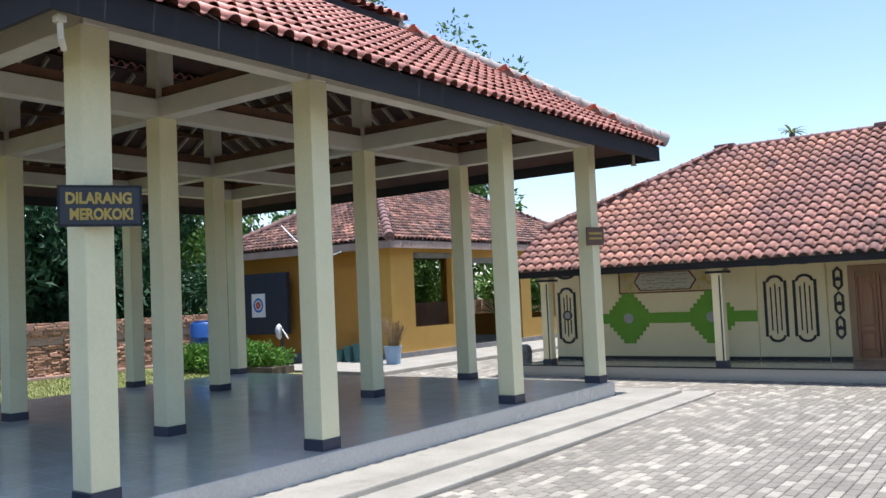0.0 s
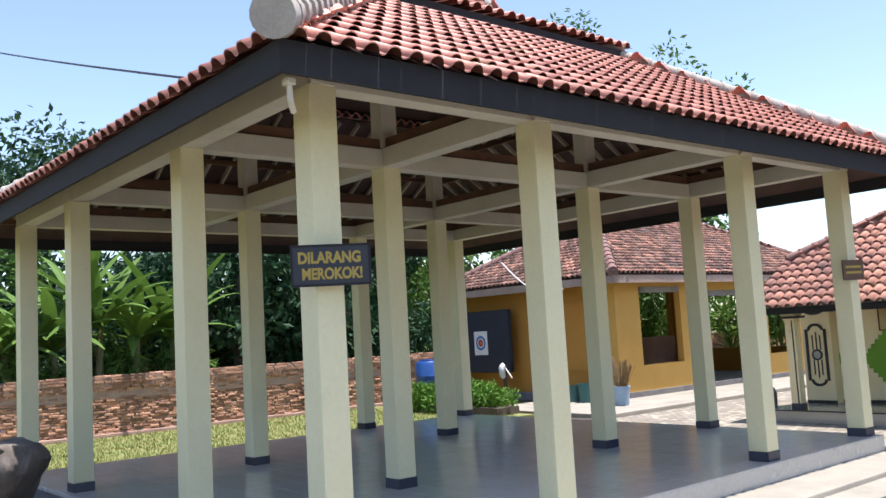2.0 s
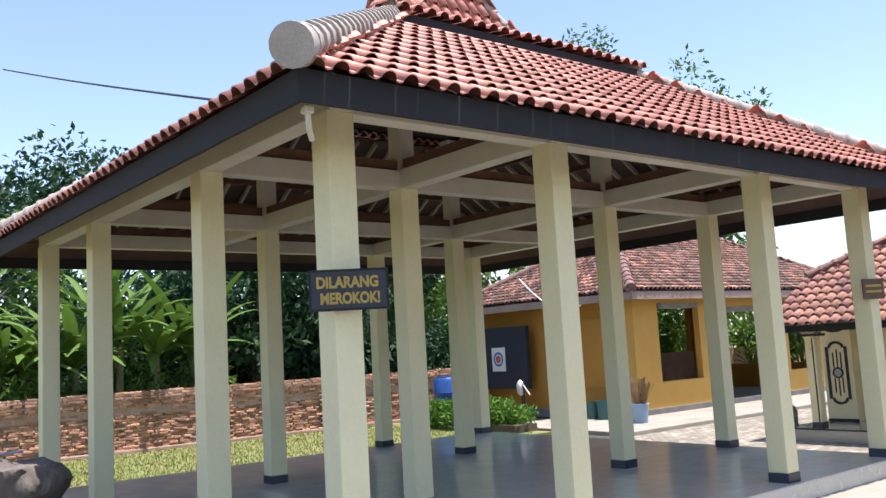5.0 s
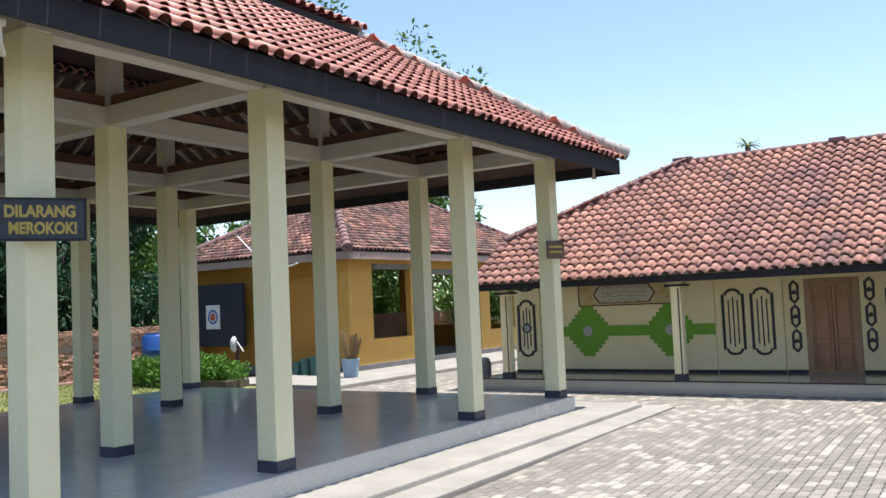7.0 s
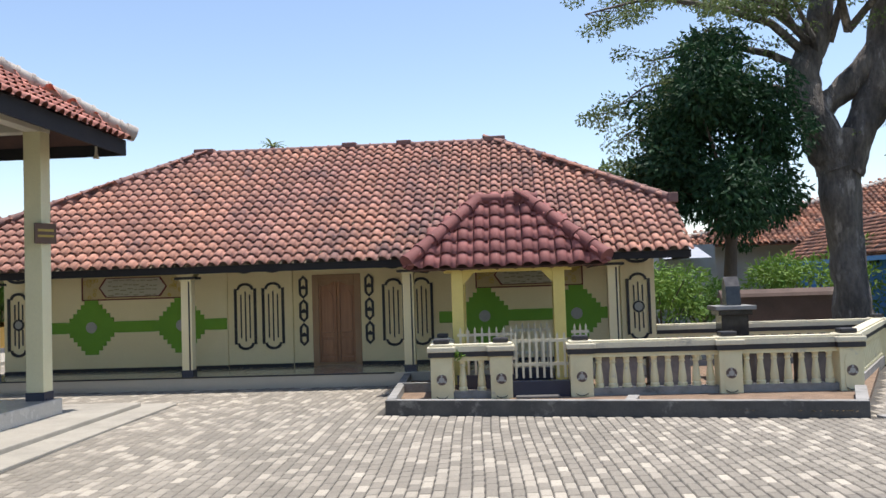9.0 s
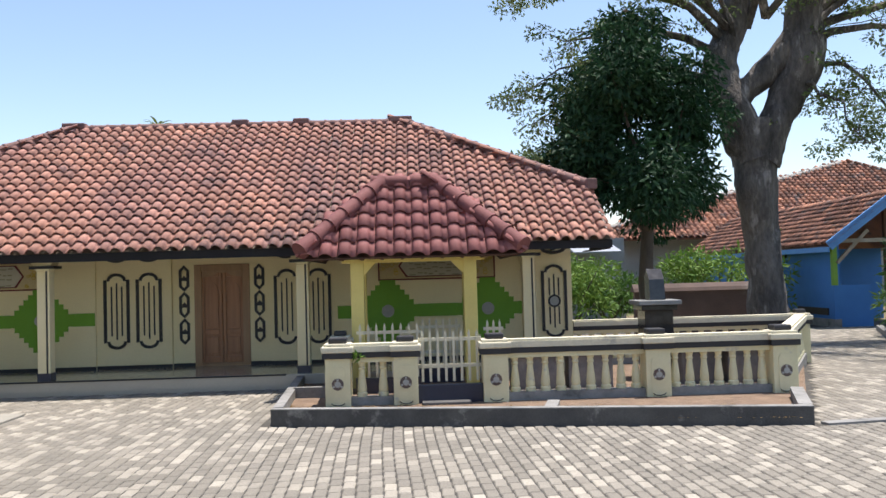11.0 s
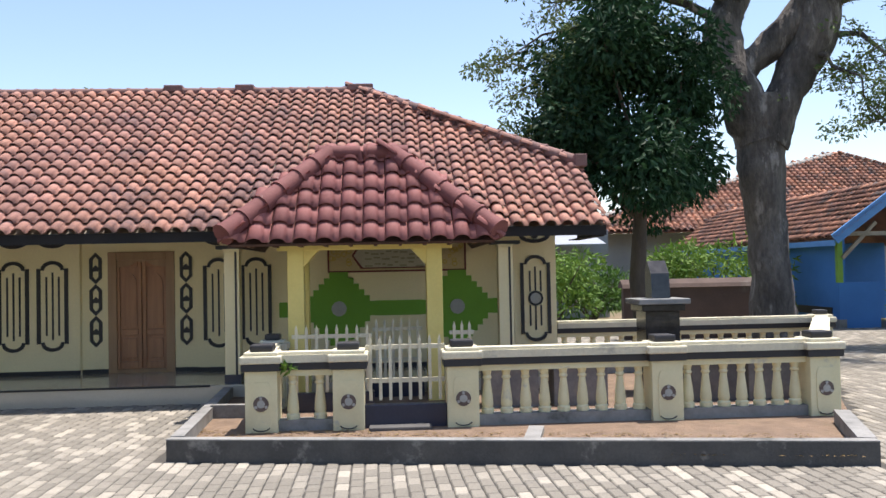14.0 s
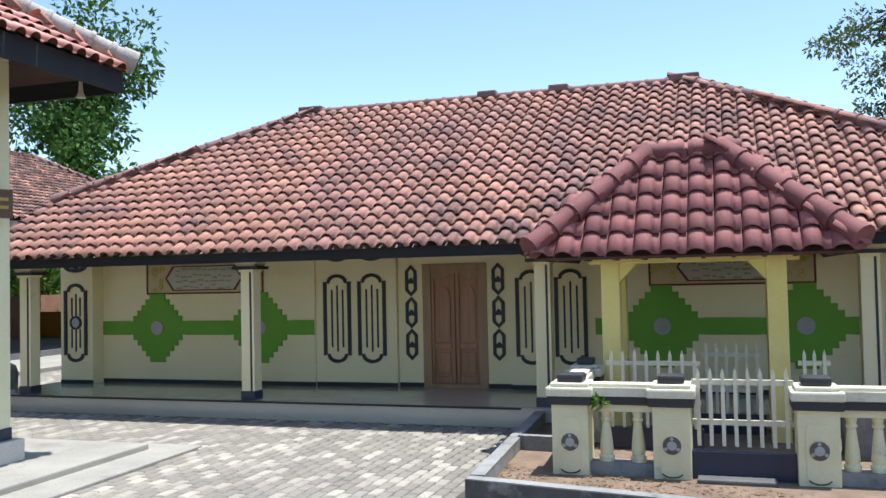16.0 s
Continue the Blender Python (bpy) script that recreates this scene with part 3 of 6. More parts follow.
def tiled_face(parent, origin, along, up, width, height, cut_a, cut_b, mat, w=0.21, row=0.24, near=None, label="", seed=0, inside=None, roll=0.34):
    """Lays tiles on a sloping trapezium: `along` the eave, `up` the slope, its sides leaning in by cut_a and cut_b.
    near(u, v): which tiles are pieces of their own; the rest are one mesh."""
    rnd = np.random.default_rng(seed)
    origin, along, up = Vector(origin), Vector(along).normalized(), Vector(up).normalized()
    out = along.cross(up).normalized()
    rot = np.array([along, up, out])
    tv, tf = tile_arrays(w, row * 1.2, 0.012, 0.053, roll)
    cols, rows = int(width / w) + 1, int(math.ceil(height / row))
    verts, faces, single = [], [], []
    off = ORIGIN[parent]
    base = np.array(origin - off)
    count = 0
    for j in range(rows):
        v = j * row
        lo, hi = cut_a * v / height - 0.35 * w, width - cut_b * v / height + 0.35 * w
        for i in range(cols):
            u = i * w + (width - cols * w) / 2
            if (not inside(u + w / 2, v + row / 2)) if inside else (u + w / 2 < lo or u + w / 2 > hi):
                continue
            jit = rnd.normal(0, 1, 4)
            du, dv, dz, tw = u + 0.003 * jit[0], v + 0.006 * jit[1], 0.002 * jit[2], 0.008 * jit[3]
            if near and near(u, v) and len(single) < 300:
                single.append((du, dv, dz, tw))
                continue
            loc = tv.copy()
            loc[:, 1] += tw * (loc[:, 0] - w / 2)
            loc += (du, dv, dz + 0.02)
            verts.append(loc @ rot + base)
            faces.append(tf + count)
            count += len(tv)
    made = []
    if verts:
        me = from_arrays("roof_tiles", np.concatenate(verts), np.concatenate(faces), mat, True)
        ob = new("roof_tiles", me)
        ob.parent = parent
        ORIGIN[ob] = off
        ob["kind"] = "stuff"
        if label:
            ob["label"] = label
        made.append(ob)
    if single:
        one = from_arrays("roof_tile", tv, tf, mat, True)
        turn = Matrix((along, up, out)).transposed().to_4x4()
        for du, dv, dz, tw in single:
            ob = new("roof_tile", one)
            ob.parent = parent
            ORIGIN[ob] = off
            ob.matrix_basis = Matrix.Translation(origin - off + along * du + up * dv + out * (dz + 0.02)) @ turn @ Matrix.Rotation(tw, 4, "Z")
    return made


def sheet(points, thick, bm=None):
    """A flat slab under the given outline (anticlockwise from above)."""
    keep = bm if bm is not None else bmesh.new()
    p = [Vector(q) for q in points]
    nrm = (p[1] - p[0]).cross(p[2] - p[0]).normalized()
    hi = [keep.verts.new(q) for q in p]
    lo = [keep.verts.new(q - nrm * thick) for q in p]
    keep.faces.new(hi)
    keep.faces.new(lo[::-1])
    for i in range(len(p)):
        k = (i + 1) % len(p)
        keep.faces.new((hi[i], lo[i], lo[k], hi[k]))
    return keep


def cap_row(parent, p, q, r, step, mat, name="ridge_cap", lift=0.0):
    """Round ridge caps, one after another, up a hip or along a ridge."""
    p, q = Vector(p) + Vector((0, 0, lift)), Vector(q) + Vector((0, 0, lift))
    d = q - p
    n = max(int(d.length / step), 1)
    dirn = d.normalized()
    made = None
    for k in range(n):
        a = p + d * (k / n)
        if made is None:
            bm = bmesh.new()
            length = d.length / n
            tube([a, a + dirn * 0.05, a + dirn * 0.055, a + dirn * (length + 0.03)], [r * 1.12, r * 1.12, r, r * 0.92], 12, bm)
            made = part(name, bm, mat, parent, smooth=True)
        else:
            again(made, *(d * (k / n)))


# ---- foliage ----
def leaf_cloud(rnd, centres, radii, count, size, droop=0.3, shape=1.0, slim=0.45):
    """Folded leaves scattered in uneven clumps; count leaves in each."""
    vs, fs, k = [], [], 0
    for c, r in zip(centres, radii):
        n = int(count)
        d = rnd.normal(size=(n, 3))
        d /= np.linalg.norm(d, axis=1)[:, None]
        rad = (0.35 + 0.65 * rnd.random(n) ** 0.6)[:, None]
        pos = np.array(c) + d * rad * np.array(r)
        axis = d * 0.6 + rnd.normal(size=(n, 3)) * 0.6
        axis[:, 2] -= droop
        axis /= np.linalg.norm(axis, axis=1)[:, None]
        side = np.cross(axis, rnd.normal(size=(n, 3)))
        side /= np.linalg.norm(side, axis=1)[:, None] + 1e-9
        fold = np.cross(side, axis)
        L = (size * (0.6 + 0.8 * rnd.random(n)))[:, None]
        W = L * slim * 0.5
        p0, p3 = pos, pos + axis * L
        p1, p2 = pos + axis * L * 0.45 + side * W + fold * W * 0.35, pos + axis * L * 0.45 - side * W + fold * W * 0.35
        q = np.stack([p0, p1, p3, p2], 1).reshape(-1, 3)
        vs.append(q)
        idx = np.arange(n)[:, None] * 4 + k
        fs.append(np.concatenate([idx + [[0, 1, 2]], idx + [[0, 2, 3]]]))
        k += 4 * n
    return np.concatenate(vs), np.concatenate(fs)


def foliage(parent, name, rnd, centres, radii, count, size, mat, label="", droop=0.3, slim=0.45):
    v, f = leaf_cloud(rnd, centres, radii, count, size, droop, 1.0, slim)
    ob = new(name, from_arrays(name, v - np.array(ORIGIN[parent]), f, mat))
    ob.parent = parent
    ORIGIN[ob] = ORIGIN[parent]
    if label:
        ob["label"] = label
    return ob
# ---- ground ----
soil = bmesh.new()
soil_v = [soil.verts.new(p) for p in ((-900, -900, -0.02), (900, -900, -0.02), (900, 900, -0.02), (-900, 900, -0.02))]
soil.faces.new(soil_v)
solo("ground", soil, M["soil"], "bare brown earth with patches of grass", "ground", kind="structure")

COURT = thing("pavement", (4, 4, 0), "grey concrete block paving of the courtyard and lane", "paving", kind="structure")
bed = bmesh.new()
for x0, x1, y0, y1 in ((1.5, 26, -12, 13.4), (-10, 1.5, 10.8, 13.4), (-10, -3.9, 13.4, 24), (11.0, 26, 13.4, 27)):
    box(x0, x1, y0, y1, -0.3, 0.004, bm=bed)
part("bedding", bed, M["joint"], COURT)


def in_yard(x, y):
    """Whether a paver lies in the open paving: not under the plinth, the steps, the planted bed or the porch."""
    if x < 1.76 - 0.018 * y and y < 11.22:
        return False
    if -4.0 < x < 11.2 and y > 13.30:
        return False
    if x < -8.0 and y > 11.9:
        return False
    if 5.38 < x < 15.2 and y > 9.38 - (x - 5.5) * 0.175 and y < 15.6 and x < 12.15 + max(y - 8.3, 0) * 0.45:
        return False
    if x > 16.5 + (y - 13.2) * 0.455 or y > 24.4:
        return False
    return True


# ---- pavilion floor, steps, porch floor ----
PLINTH = thing("pavilion_floor", (-4.7, 4.65, 0), "raised pavilion floor of polished grey tiles with plain riser", "floor", kind="structure")
part("plinth", box(-9.67, 0.40, -0.61, 9.73, -0.1, 0.345, 0.01), M["riser"], PLINTH)
part("lower_slab", box(-10.6, 1.74, -0.62, 11.2, -0.1, 0.04, 0.015), M["slab"], PLINTH, "pale worn concrete step")
part("upper_slab", box(-10.0, 1.22, -0.618, 10.85, -0.1, 0.11, 0.02), M["slab"], PLINTH, "pale worn concrete step")

# apron's shade is put into its dark colour; the sun reaches it here
part("south_apron", box(-9.74, 1.62, -2.9, -0.625, -0.1, 0.30, 0.015), M["dark_concrete"], PLINTH, "concrete apron darkened to stand for shade")

# ---- pavilion ----
GX, GY, CW = (0.294, -2.504, -6.487, -9.282), (-0.513, 2.327, 6.469, 9.352), 0.286
FLOOR, HEAD = 0.345, 4.595
PAV = thing("pavilion", (-4.78, 4.72, 0.4), "open pavilion with cream square columns and red tiled roof", "pavilion")
col = part("column", box(GX[0] - CW, GX[0], GY[0], GY[0] + CW, FLOOR + 0.137, HEAD, 0.012), M["cream"], PAV, "cream painted square column")
foot = part("column_foot", box(GX[0] - CW - 0.008, GX[0] + 0.008, GY[0] - 0.008, GY[0] + CW + 0.008, FLOOR + 0.002, FLOOR + 0.137, 0.006), M["navy"], col, "navy tiled column foot")
for i, gx in enumerate(GX):
    for j, gy in enumerate(GY):
        if i or j:
            c = again(col, gx - GX[0], gy - GY[0])
            again(foot, gx - GX[0], gy - GY[0], under=c)
for j, gy in enumerate(GY):
    part("tie_beam", box(GX[3] - CW - 0.02, GX[0] + 0.02, gy + 0.02, gy + CW - 0.02, HEAD, HEAD + 0.26, 0.01), M["beam"], PAV)
for i, gx in enumerate(GX):
    part("cross_beam", box(gx - CW + 0.03, gx - 0.03, GY[0] + 0.01, GY[3] + CW - 0.01, HEAD - 0.005, HEAD + 0.245, 0.01), M["beam"], PAV)
for gx in GX[1:3]:
    for gy in GY[1:3]:
        part("king_post", box(gx - CW + 0.02, gx - 0.02, gy + 0.02, gy + CW - 0.02, HEAD + 0.26, 6.62), M["beam"], PAV)
# brown timbers over the beams
for gy in GY:
    part("wall_plate", box(GX[3] - CW, GX[0], gy + 0.07, gy + CW - 0.07, HEAD + 0.26, HEAD + 0.40), M["timber"], PAV)
for gx in GX:
    part("wall_plate", box(gx - CW + 0.08, gx - 0.08, GY[0], GY[3] + CW, HEAD + 0.255, HEAD + 0.39), M["timber"], PAV)
EX0, EX1, EY0, EY1, EZ = -10.47, 1.20, -1.30, 10.40, 4.57
UX0, UX1, UY0, UY1, UZ = -7.16, -2.11, 2.02, 7.09, 6.66
low = {"e": ((EX1, EY0), (EX1, EY1), (UX1, UY1), (UX1, UY0)), "s": ((EX0, EY0), (EX1, EY0), (UX1, UY0), (UX0, UY0)),
       "w": ((EX0, EY1), (EX0, EY0), (UX0, UY0), (UX0, UY1)), "n": ((EX1, EY1), (EX0, EY1), (UX0, UY1), (UX1, UY1))}
for side, (a, b, c, d) in low.items():
    dz = 0.03
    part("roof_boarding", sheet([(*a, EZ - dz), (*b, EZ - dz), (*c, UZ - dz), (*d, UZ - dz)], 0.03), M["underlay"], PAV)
    va, vb, vc, vd = (Vector((*p, z)) for p, z in ((a, EZ), (b, EZ), (c, UZ), (d, UZ)))
    along = (vb - va).normalized()
    width = (vb - va).length
    upv = (vd - va) - along * (vd - va).dot(along)
    ca, cb = (vd - va).dot(along), (vb - vc).dot(along)
    tiled_face(PAV, va - upv.normalized() * 0.10 - along * 0.0, along, upv, width, upv.length + 0.10, ca, cb, M["tile_red"], 0.225, 0.335,
               near=(lambda u, v: v < 1.9 and u < 10.5) if side == "e" else None, seed=ord(side), label="glossy red clay roof tiles")
    # rafters under the slope
    n = int(width / 0.42)
    for k in range(1, n):
        u = width * k / n
        top = min(1.0, u / max(ca, 0.01), (width - u) / max(cb, 0.01))
        p = va + along * u - Vector((0, 0, 0.11))
        part("rafter", stick(p + upv * 0.14, p + upv * top, 0.05, 0.08), M["rafter"], PAV)
    for k in range(1, 6):
        f = k / 6
        p, q = va + upv * f + along * (ca * f), va + upv * f + along * (width - cb * f)
        part("batten", stick(p - Vector((0, 0, 0.18)), q - Vector((0, 0, 0.18)), 0.06, 0.09), M["timber"], PAV)
for n, b in (("fascia_board", box(EX1 - 0.02, EX1 + 0.02, EY0 - 0.02, EY1 + 0.02, EZ - 0.25, EZ + 0.01)), ("fascia_board", box(EX0 - 0.02, EX0 + 0.02, EY0 - 0.02, EY1 + 0.02, EZ - 0.25, EZ + 0.01)),
             ("fascia_board", box(EX0 + 0.021, EX1 - 0.021, EY0 - 0.02, EY0 + 0.02, EZ - 0.25, EZ + 0.01)), ("fascia_board", box(EX0 + 0.021, EX1 - 0.021, EY1 - 0.02, EY1 + 0.02, EZ - 0.25, EZ + 0.01))):
    part(n, b, M["fascia"], PAV, "dark fascia board")
# upper roof
MX0, MX1, MY0, MY1, MZ = -5.87, -3.40, 3.32, 5.80, 7.34
TX0, TX1, TY0, TY1, TZ = -5.06, -4.22, 4.47, 4.65, 9.05
U0 = 6.87
for (x0, x1, y0, y1, z0), (X0, X1, Y0, Y1, Z1) in (((UX0 - 0.06, UX1 + 0.06, UY0 - 0.06, UY1 + 0.06, U0), (MX0, MX1, MY0, MY1, MZ)), ((MX0, MX1, MY0, MY1, MZ), (TX0, TX1, TY0, TY1, TZ))):
    for a, b, c, d in (((x1, y0), (x1, y1), (X1, Y1), (X1, Y0)), ((x0, y0), (x1, y0), (X1, Y0), (X0, Y0)), ((x0, y1), (x0, y0), (X0, Y0), (X0, Y1)), ((x1, y1), (x0, y1), (X0, Y1), (X1, Y1))):
        va, vb, vc, vd = Vector((*a, z0)), Vector((*b, z0)), Vector((*c, Z1)), Vector((*d, Z1))
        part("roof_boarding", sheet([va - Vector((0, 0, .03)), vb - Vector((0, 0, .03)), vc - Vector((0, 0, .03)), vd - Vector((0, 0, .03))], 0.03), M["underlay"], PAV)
        along = (vb - va).normalized()
        upv = (vd - va) - along * (vd - va).dot(along)
        tiled_face(PAV, va - upv.normalized() * 0.06, along, upv, (vb - va).length, upv.length + 0.06, (vd - va).dot(along), (vb - vc).dot(along), M["tile_red"], 0.225, 0.32, seed=7)
        cap_row(PAV, va, vd, 0.10, 0.26, M["cap_grey"], lift=0.06)
cap_row(PAV, (TX0 - 0.1, 4.56, TZ + 0.05), (TX1 + 0.1, 4.56, TZ + 0.05), 0.11, 0.26, M["cap_grey"])
for b in (box(UX1 + 0.02, UX1 + 0.06, UY0 - 0.06, UY1 + 0.06, UZ + 0.02, U0), box(UX0 - 0.06, UX0 - 0.02, UY0 - 0.06, UY1 + 0.06, UZ + 0.02, U0),
          box(UX0 - 0.018, UX1 + 0.018, UY0 - 0.06, UY0 - 0.02, UZ + 0.02, U0), box(UX0 - 0.018, UX1 + 0.018, UY1 + 0.02, UY1 + 0.06, UZ + 0.02, U0)):
    part("upper_fascia", b, M["fascia"], PAV)
for (ex, ey), (ux, uy) in (((EX1, EY0), (UX1, UY0)), ((EX1, EY1), (UX1, UY1)), ((EX0, EY0), (UX0, UY0)), ((EX0, EY1), (UX0, UY1))):
    out_x, out_y = (1 if ex > -4 else -1), (1 if ey > 4 else -1)
    ex, ey = ex + 0.11 * out_x, ey + 0.11 * out_y
    cap_row(PAV, (ex, ey, EZ), (ux, uy, UZ), 0.15 if ey < 4 else 0.11, 0.25, M["cap_grey"], lift=0.13)
    part("hip_end_plug", tube([(ex + 0.02 * (1 if ex > -4 else -1), ey + 0.02 * (1 if ey > 4 else -1), EZ + 0.13), (ex * 0.97 + ux * 0.03, ey * 0.97 + uy * 0.03, EZ + 0.19)], 0.175 if ey < 4 else 0.13, 18), M["cap_grey"], PAV, smooth=True)
bk = tube([(1.08, -1.17, 4.30), (1.06, -1.15, 4.16), (0.98, -1.08, 4.10)], 0.025, 8)
box(1.04, 1.12, -1.21, -1.13, 4.27, 4.33, 0.01, bk)
part("rain_spout", bk, M["beam"], PAV, "small white rain spout at the eave corner")
bk = tube([(0.80, 10.2, 4.46), (0.80, 10.2, 4.32), (0.80, 10.2, 4.26)], [0.02, 0.03, 0.06], 8)
part("corner_lamp", bk, M["beam"], PAV, "small pale lamp under the eave corner")

# ---- signs ----
SIGN = thing("no_smoking_sign", (0.40, -0.50, 2.80), "dark board with worn yellow capital letters on a column", "sign")


def sign_pose(x, y, z, nx, ny):
    n = Vector((nx, ny, 0)).normalized()
    return Matrix(((-n.y, 0, n.x, x), (n.x, 0, n.y, y), (0, 1, 0, z), (0, 0, 0, 1)))


SP = sign_pose(0.42, -0.44, 2.96, 0.86, -0.51) @ Matrix.Scale(1.03, 4)


def on_plate(bm, pose_):
    bmesh.ops.transform(bm, matrix=pose_, verts=bm.verts)
    return bm


part("sign_board", on_plate(box(-0.335, 0.335, -0.175, 0.175, -0.012, 0.012, 0.006), SP), M["sign_dark"], SIGN)
part("sign_border", on_plate(band([(-0.335, -0.175), (0.335, -0.175), (0.335, 0.175), (-0.335, 0.175)], [(-0.315, -0.155), (0.315, -0.155), (0.315, 0.155), (-0.315, 0.155)], "z", 0.0125, 0.018), SP), M["fascia"], SIGN)


def lettering(text, width, height, pose_, mat, parent, depth=0.004):
    cu = bpy.data.curves.new("letters", "FONT")
    cu.body, cu.align_x, cu.align_y, cu.extrude, cu.offset = text, "CENTER", "CENTER", depth, 0.04
    tmp = bpy.data.objects.new("letters", cu)
    me = bpy.data.meshes.new_from_object(tmp)
    bpy.data.objects.remove(tmp)
    bm = bmesh.new()
    bm.from_mesh(me)
    xs, ys = [v.co.x for v in bm.verts], [v.co.y for v in bm.verts]
    sx, sy = width / (max(xs) - min(xs)), height / (max(ys) - min(ys))
    cx, cy = (max(xs) + min(xs)) / 2, (max(ys) + min(ys)) / 2
    for v in bm.verts:
        v.co = Vector(((v.co.x - cx) * sx, (v.co.y - cy) * sy, v.co.z))
    return part("lettering", on_plate(bm, pose_), mat, parent, "yellow letters")


lettering("DILARANG", 0.52, 0.10, SP @ Matrix.Translation((-0.01, 0.065, 0.015)), M["sign_gold"], SIGN)
lettering("MEROKOK!", 0.50, 0.10, SP @ Matrix.Translation((0.01, -0.07, 0.015)), M["sign_gold"], SIGN)

PLATE = thing("notice_plate", (0.33, 9.4, 2.8), "small brown wooden notice with two lines of writing", "sign")
PP = sign_pose(0.35, 9.36, 2.97, 0.9, -0.45)
part("plate_board", on_plate(box(-0.19, 0.19, -0.16, 0.16, -0.012, 0.012, 0.005), PP), M["sign_brown"], PLATE)
for yy in (0.05, -0.04):
    part("writing_line", on_plate(box(-0.14, 0.14, yy - 0.018, yy + 0.018, 0.012, 0.016), PP), M["sign_gold"], PLATE)

# the pavilion stands a degree askew to the house
for ob in (PLINTH, PAV, SIGN, PLATE):
    ob.matrix_basis = Matrix.Rotation(0.018, 4, "Z") @ Matrix.Translation(ob.location)

# ---- main house ----
HOUSE = thing("house", (3.4, 15.5, 0), "long low cream house with tiled hip roof and deep porch", "house")
FY, MURAL, WIN, DOOR = 0.27, 15.20, 15.26, 15.36
part("porch_floor", box(-4.1, 10.0, 13.36, 16.2, -0.1, FY, 0.008), M["porch_tile"], HOUSE, "pale glossy tiled porch floor")
part("porch_edge", box(-4.11, 5.1, 13.345, 13.40, FY - 0.022, FY + 0.004), M["black"], HOUSE, "thin black tiled edge")
BACK = 21.5
for nm, x0, x1, y in (("end_pier", -3.86, -3.16, 14.9), ("mural_wall", -3.16, 1.14, MURAL), ("window_wall", 1.14, 2.60, WIN), ("window_wall", 4.53, 5.86, WIN), ("mural_wall", 5.86, 9.76, MURAL), ("end_pier", 9.76, 10.47, 14.9)):
    part(nm, box(x0, x1, y, 16.1 if nm != "end_pier" else BACK, 0.0, y - 15.2 + 3.52 if y > 15 else 3.36), M["pale"], HOUSE)
    part("wall_base", box(x0, x1, y - 0.012, y + 0.02, FY, FY + 0.07), M["black"], HOUSE)
part("door_wall", box(2.60, 3.03, DOOR, 16.1, 0, 3.6), M["pale"], HOUSE)
part("door_wall", box(4.12, 4.53, DOOR, 16.1, 0, 3.6), M["pale"], HOUSE)
part("door_wall", box(3.03, 4.12, DOOR, 16.1, 2.28, 3.6), M["pale"], HOUSE)
part("wall_base", box(2.60, 3.03, DOOR - 0.012, DOOR + 0.02, FY, FY + 0.07), M["black"], HOUSE)
part("wall_base", box(4.12, 4.53, DOOR - 0.012, DOOR + 0.02, FY, FY + 0.07), M["black"], HOUSE)
part("back_wall", box(-3.86, 10.47, BACK, BACK + 0.2, 0, 3.6), M["pale"], HOUSE)
# door
dx0, dx1 = 3.03, 4.12
door = part("door", box(dx0 + 0.14, dx1 - 0.14, DOOR + 0.07, DOOR + 0.11, FY + 0.06, 2.14), M["teak"], HOUSE, "closed carved teak double door")
fr = box(dx0, dx0 + 0.14, DOOR - 0.03, DOOR + 0.10, FY, 2.28, 0.008)
box(dx1 - 0.14, dx1, DOOR - 0.03, DOOR + 0.10, FY, 2.28, 0.008, fr)
box(dx0 + 0.141, dx1 - 0.141, DOOR - 0.028, DOOR + 0.098, 2.14, 2.28, 0.008, fr)
box(dx0 + 0.141, dx1 - 0.141, DOOR - 0.028, DOOR + 0.098, FY, FY + 0.06, 0.004, fr)
part("door_frame", fr, M["teak_dark"], HOUSE, "broad teak door frame")
mid = (dx0 + dx1) / 2
for sx in (-1, 1):
    cx = mid + sx * 0.215
    st = box(cx - 0.205, cx - 0.15, DOOR + 0.02, DOOR + 0.07, FY + 0.06, 2.14, 0.012)
    box(cx + 0.15, cx + 0.205, DOOR + 0.02, DOOR + 0.07, FY + 0.06, 2.14, 0.012, st)
    for z0, z1 in ((FY + 0.06, FY + 0.18), (FY + 0.62, FY + 0.72), (2.03, 2.14)):
        box(cx - 0.149, cx + 0.149, DOOR + 0.022, DOOR + 0.07, z0, z1, 0.012, st)
    leaf = part("door_leaf_frame", st, M["teak"], door)
    arch = [(cx - 0.12, FY + 0.78), (cx + 0.12, FY + 0.78), (cx + 0.12, 1.72)] + [(cx + 0.12 * math.cos(a), 1.72 + 0.20 * math.sin(a)) for a in np.linspace(0.15, math.pi - 0.15, 11)] + [(cx - 0.12, 1.72)]
    part("door_panel", prism(arch, "y", DOOR + 0.042, DOOR + 0.072), M["teak"], door)
    part("door_panel", box(cx - 0.115, cx + 0.115, DOOR + 0.042, DOOR + 0.072, FY + 0.23, FY + 0.57, 0.012), M["teak"], door)
bow = [(mid - 0.40, 2.02), (mid - 0.2, 2.05), (mid - 0.07, 2.12), (mid, 2.10), (mid + 0.07, 2.12), (mid + 0.2, 2.05), (mid + 0.40, 2.02), (mid + 0.40, 2.139), (mid - 0.40, 2.139)]
part("door_carving", prism(bow, "y", DOOR - 0.005, DOOR + 0.012), M["teak_dark"], door)


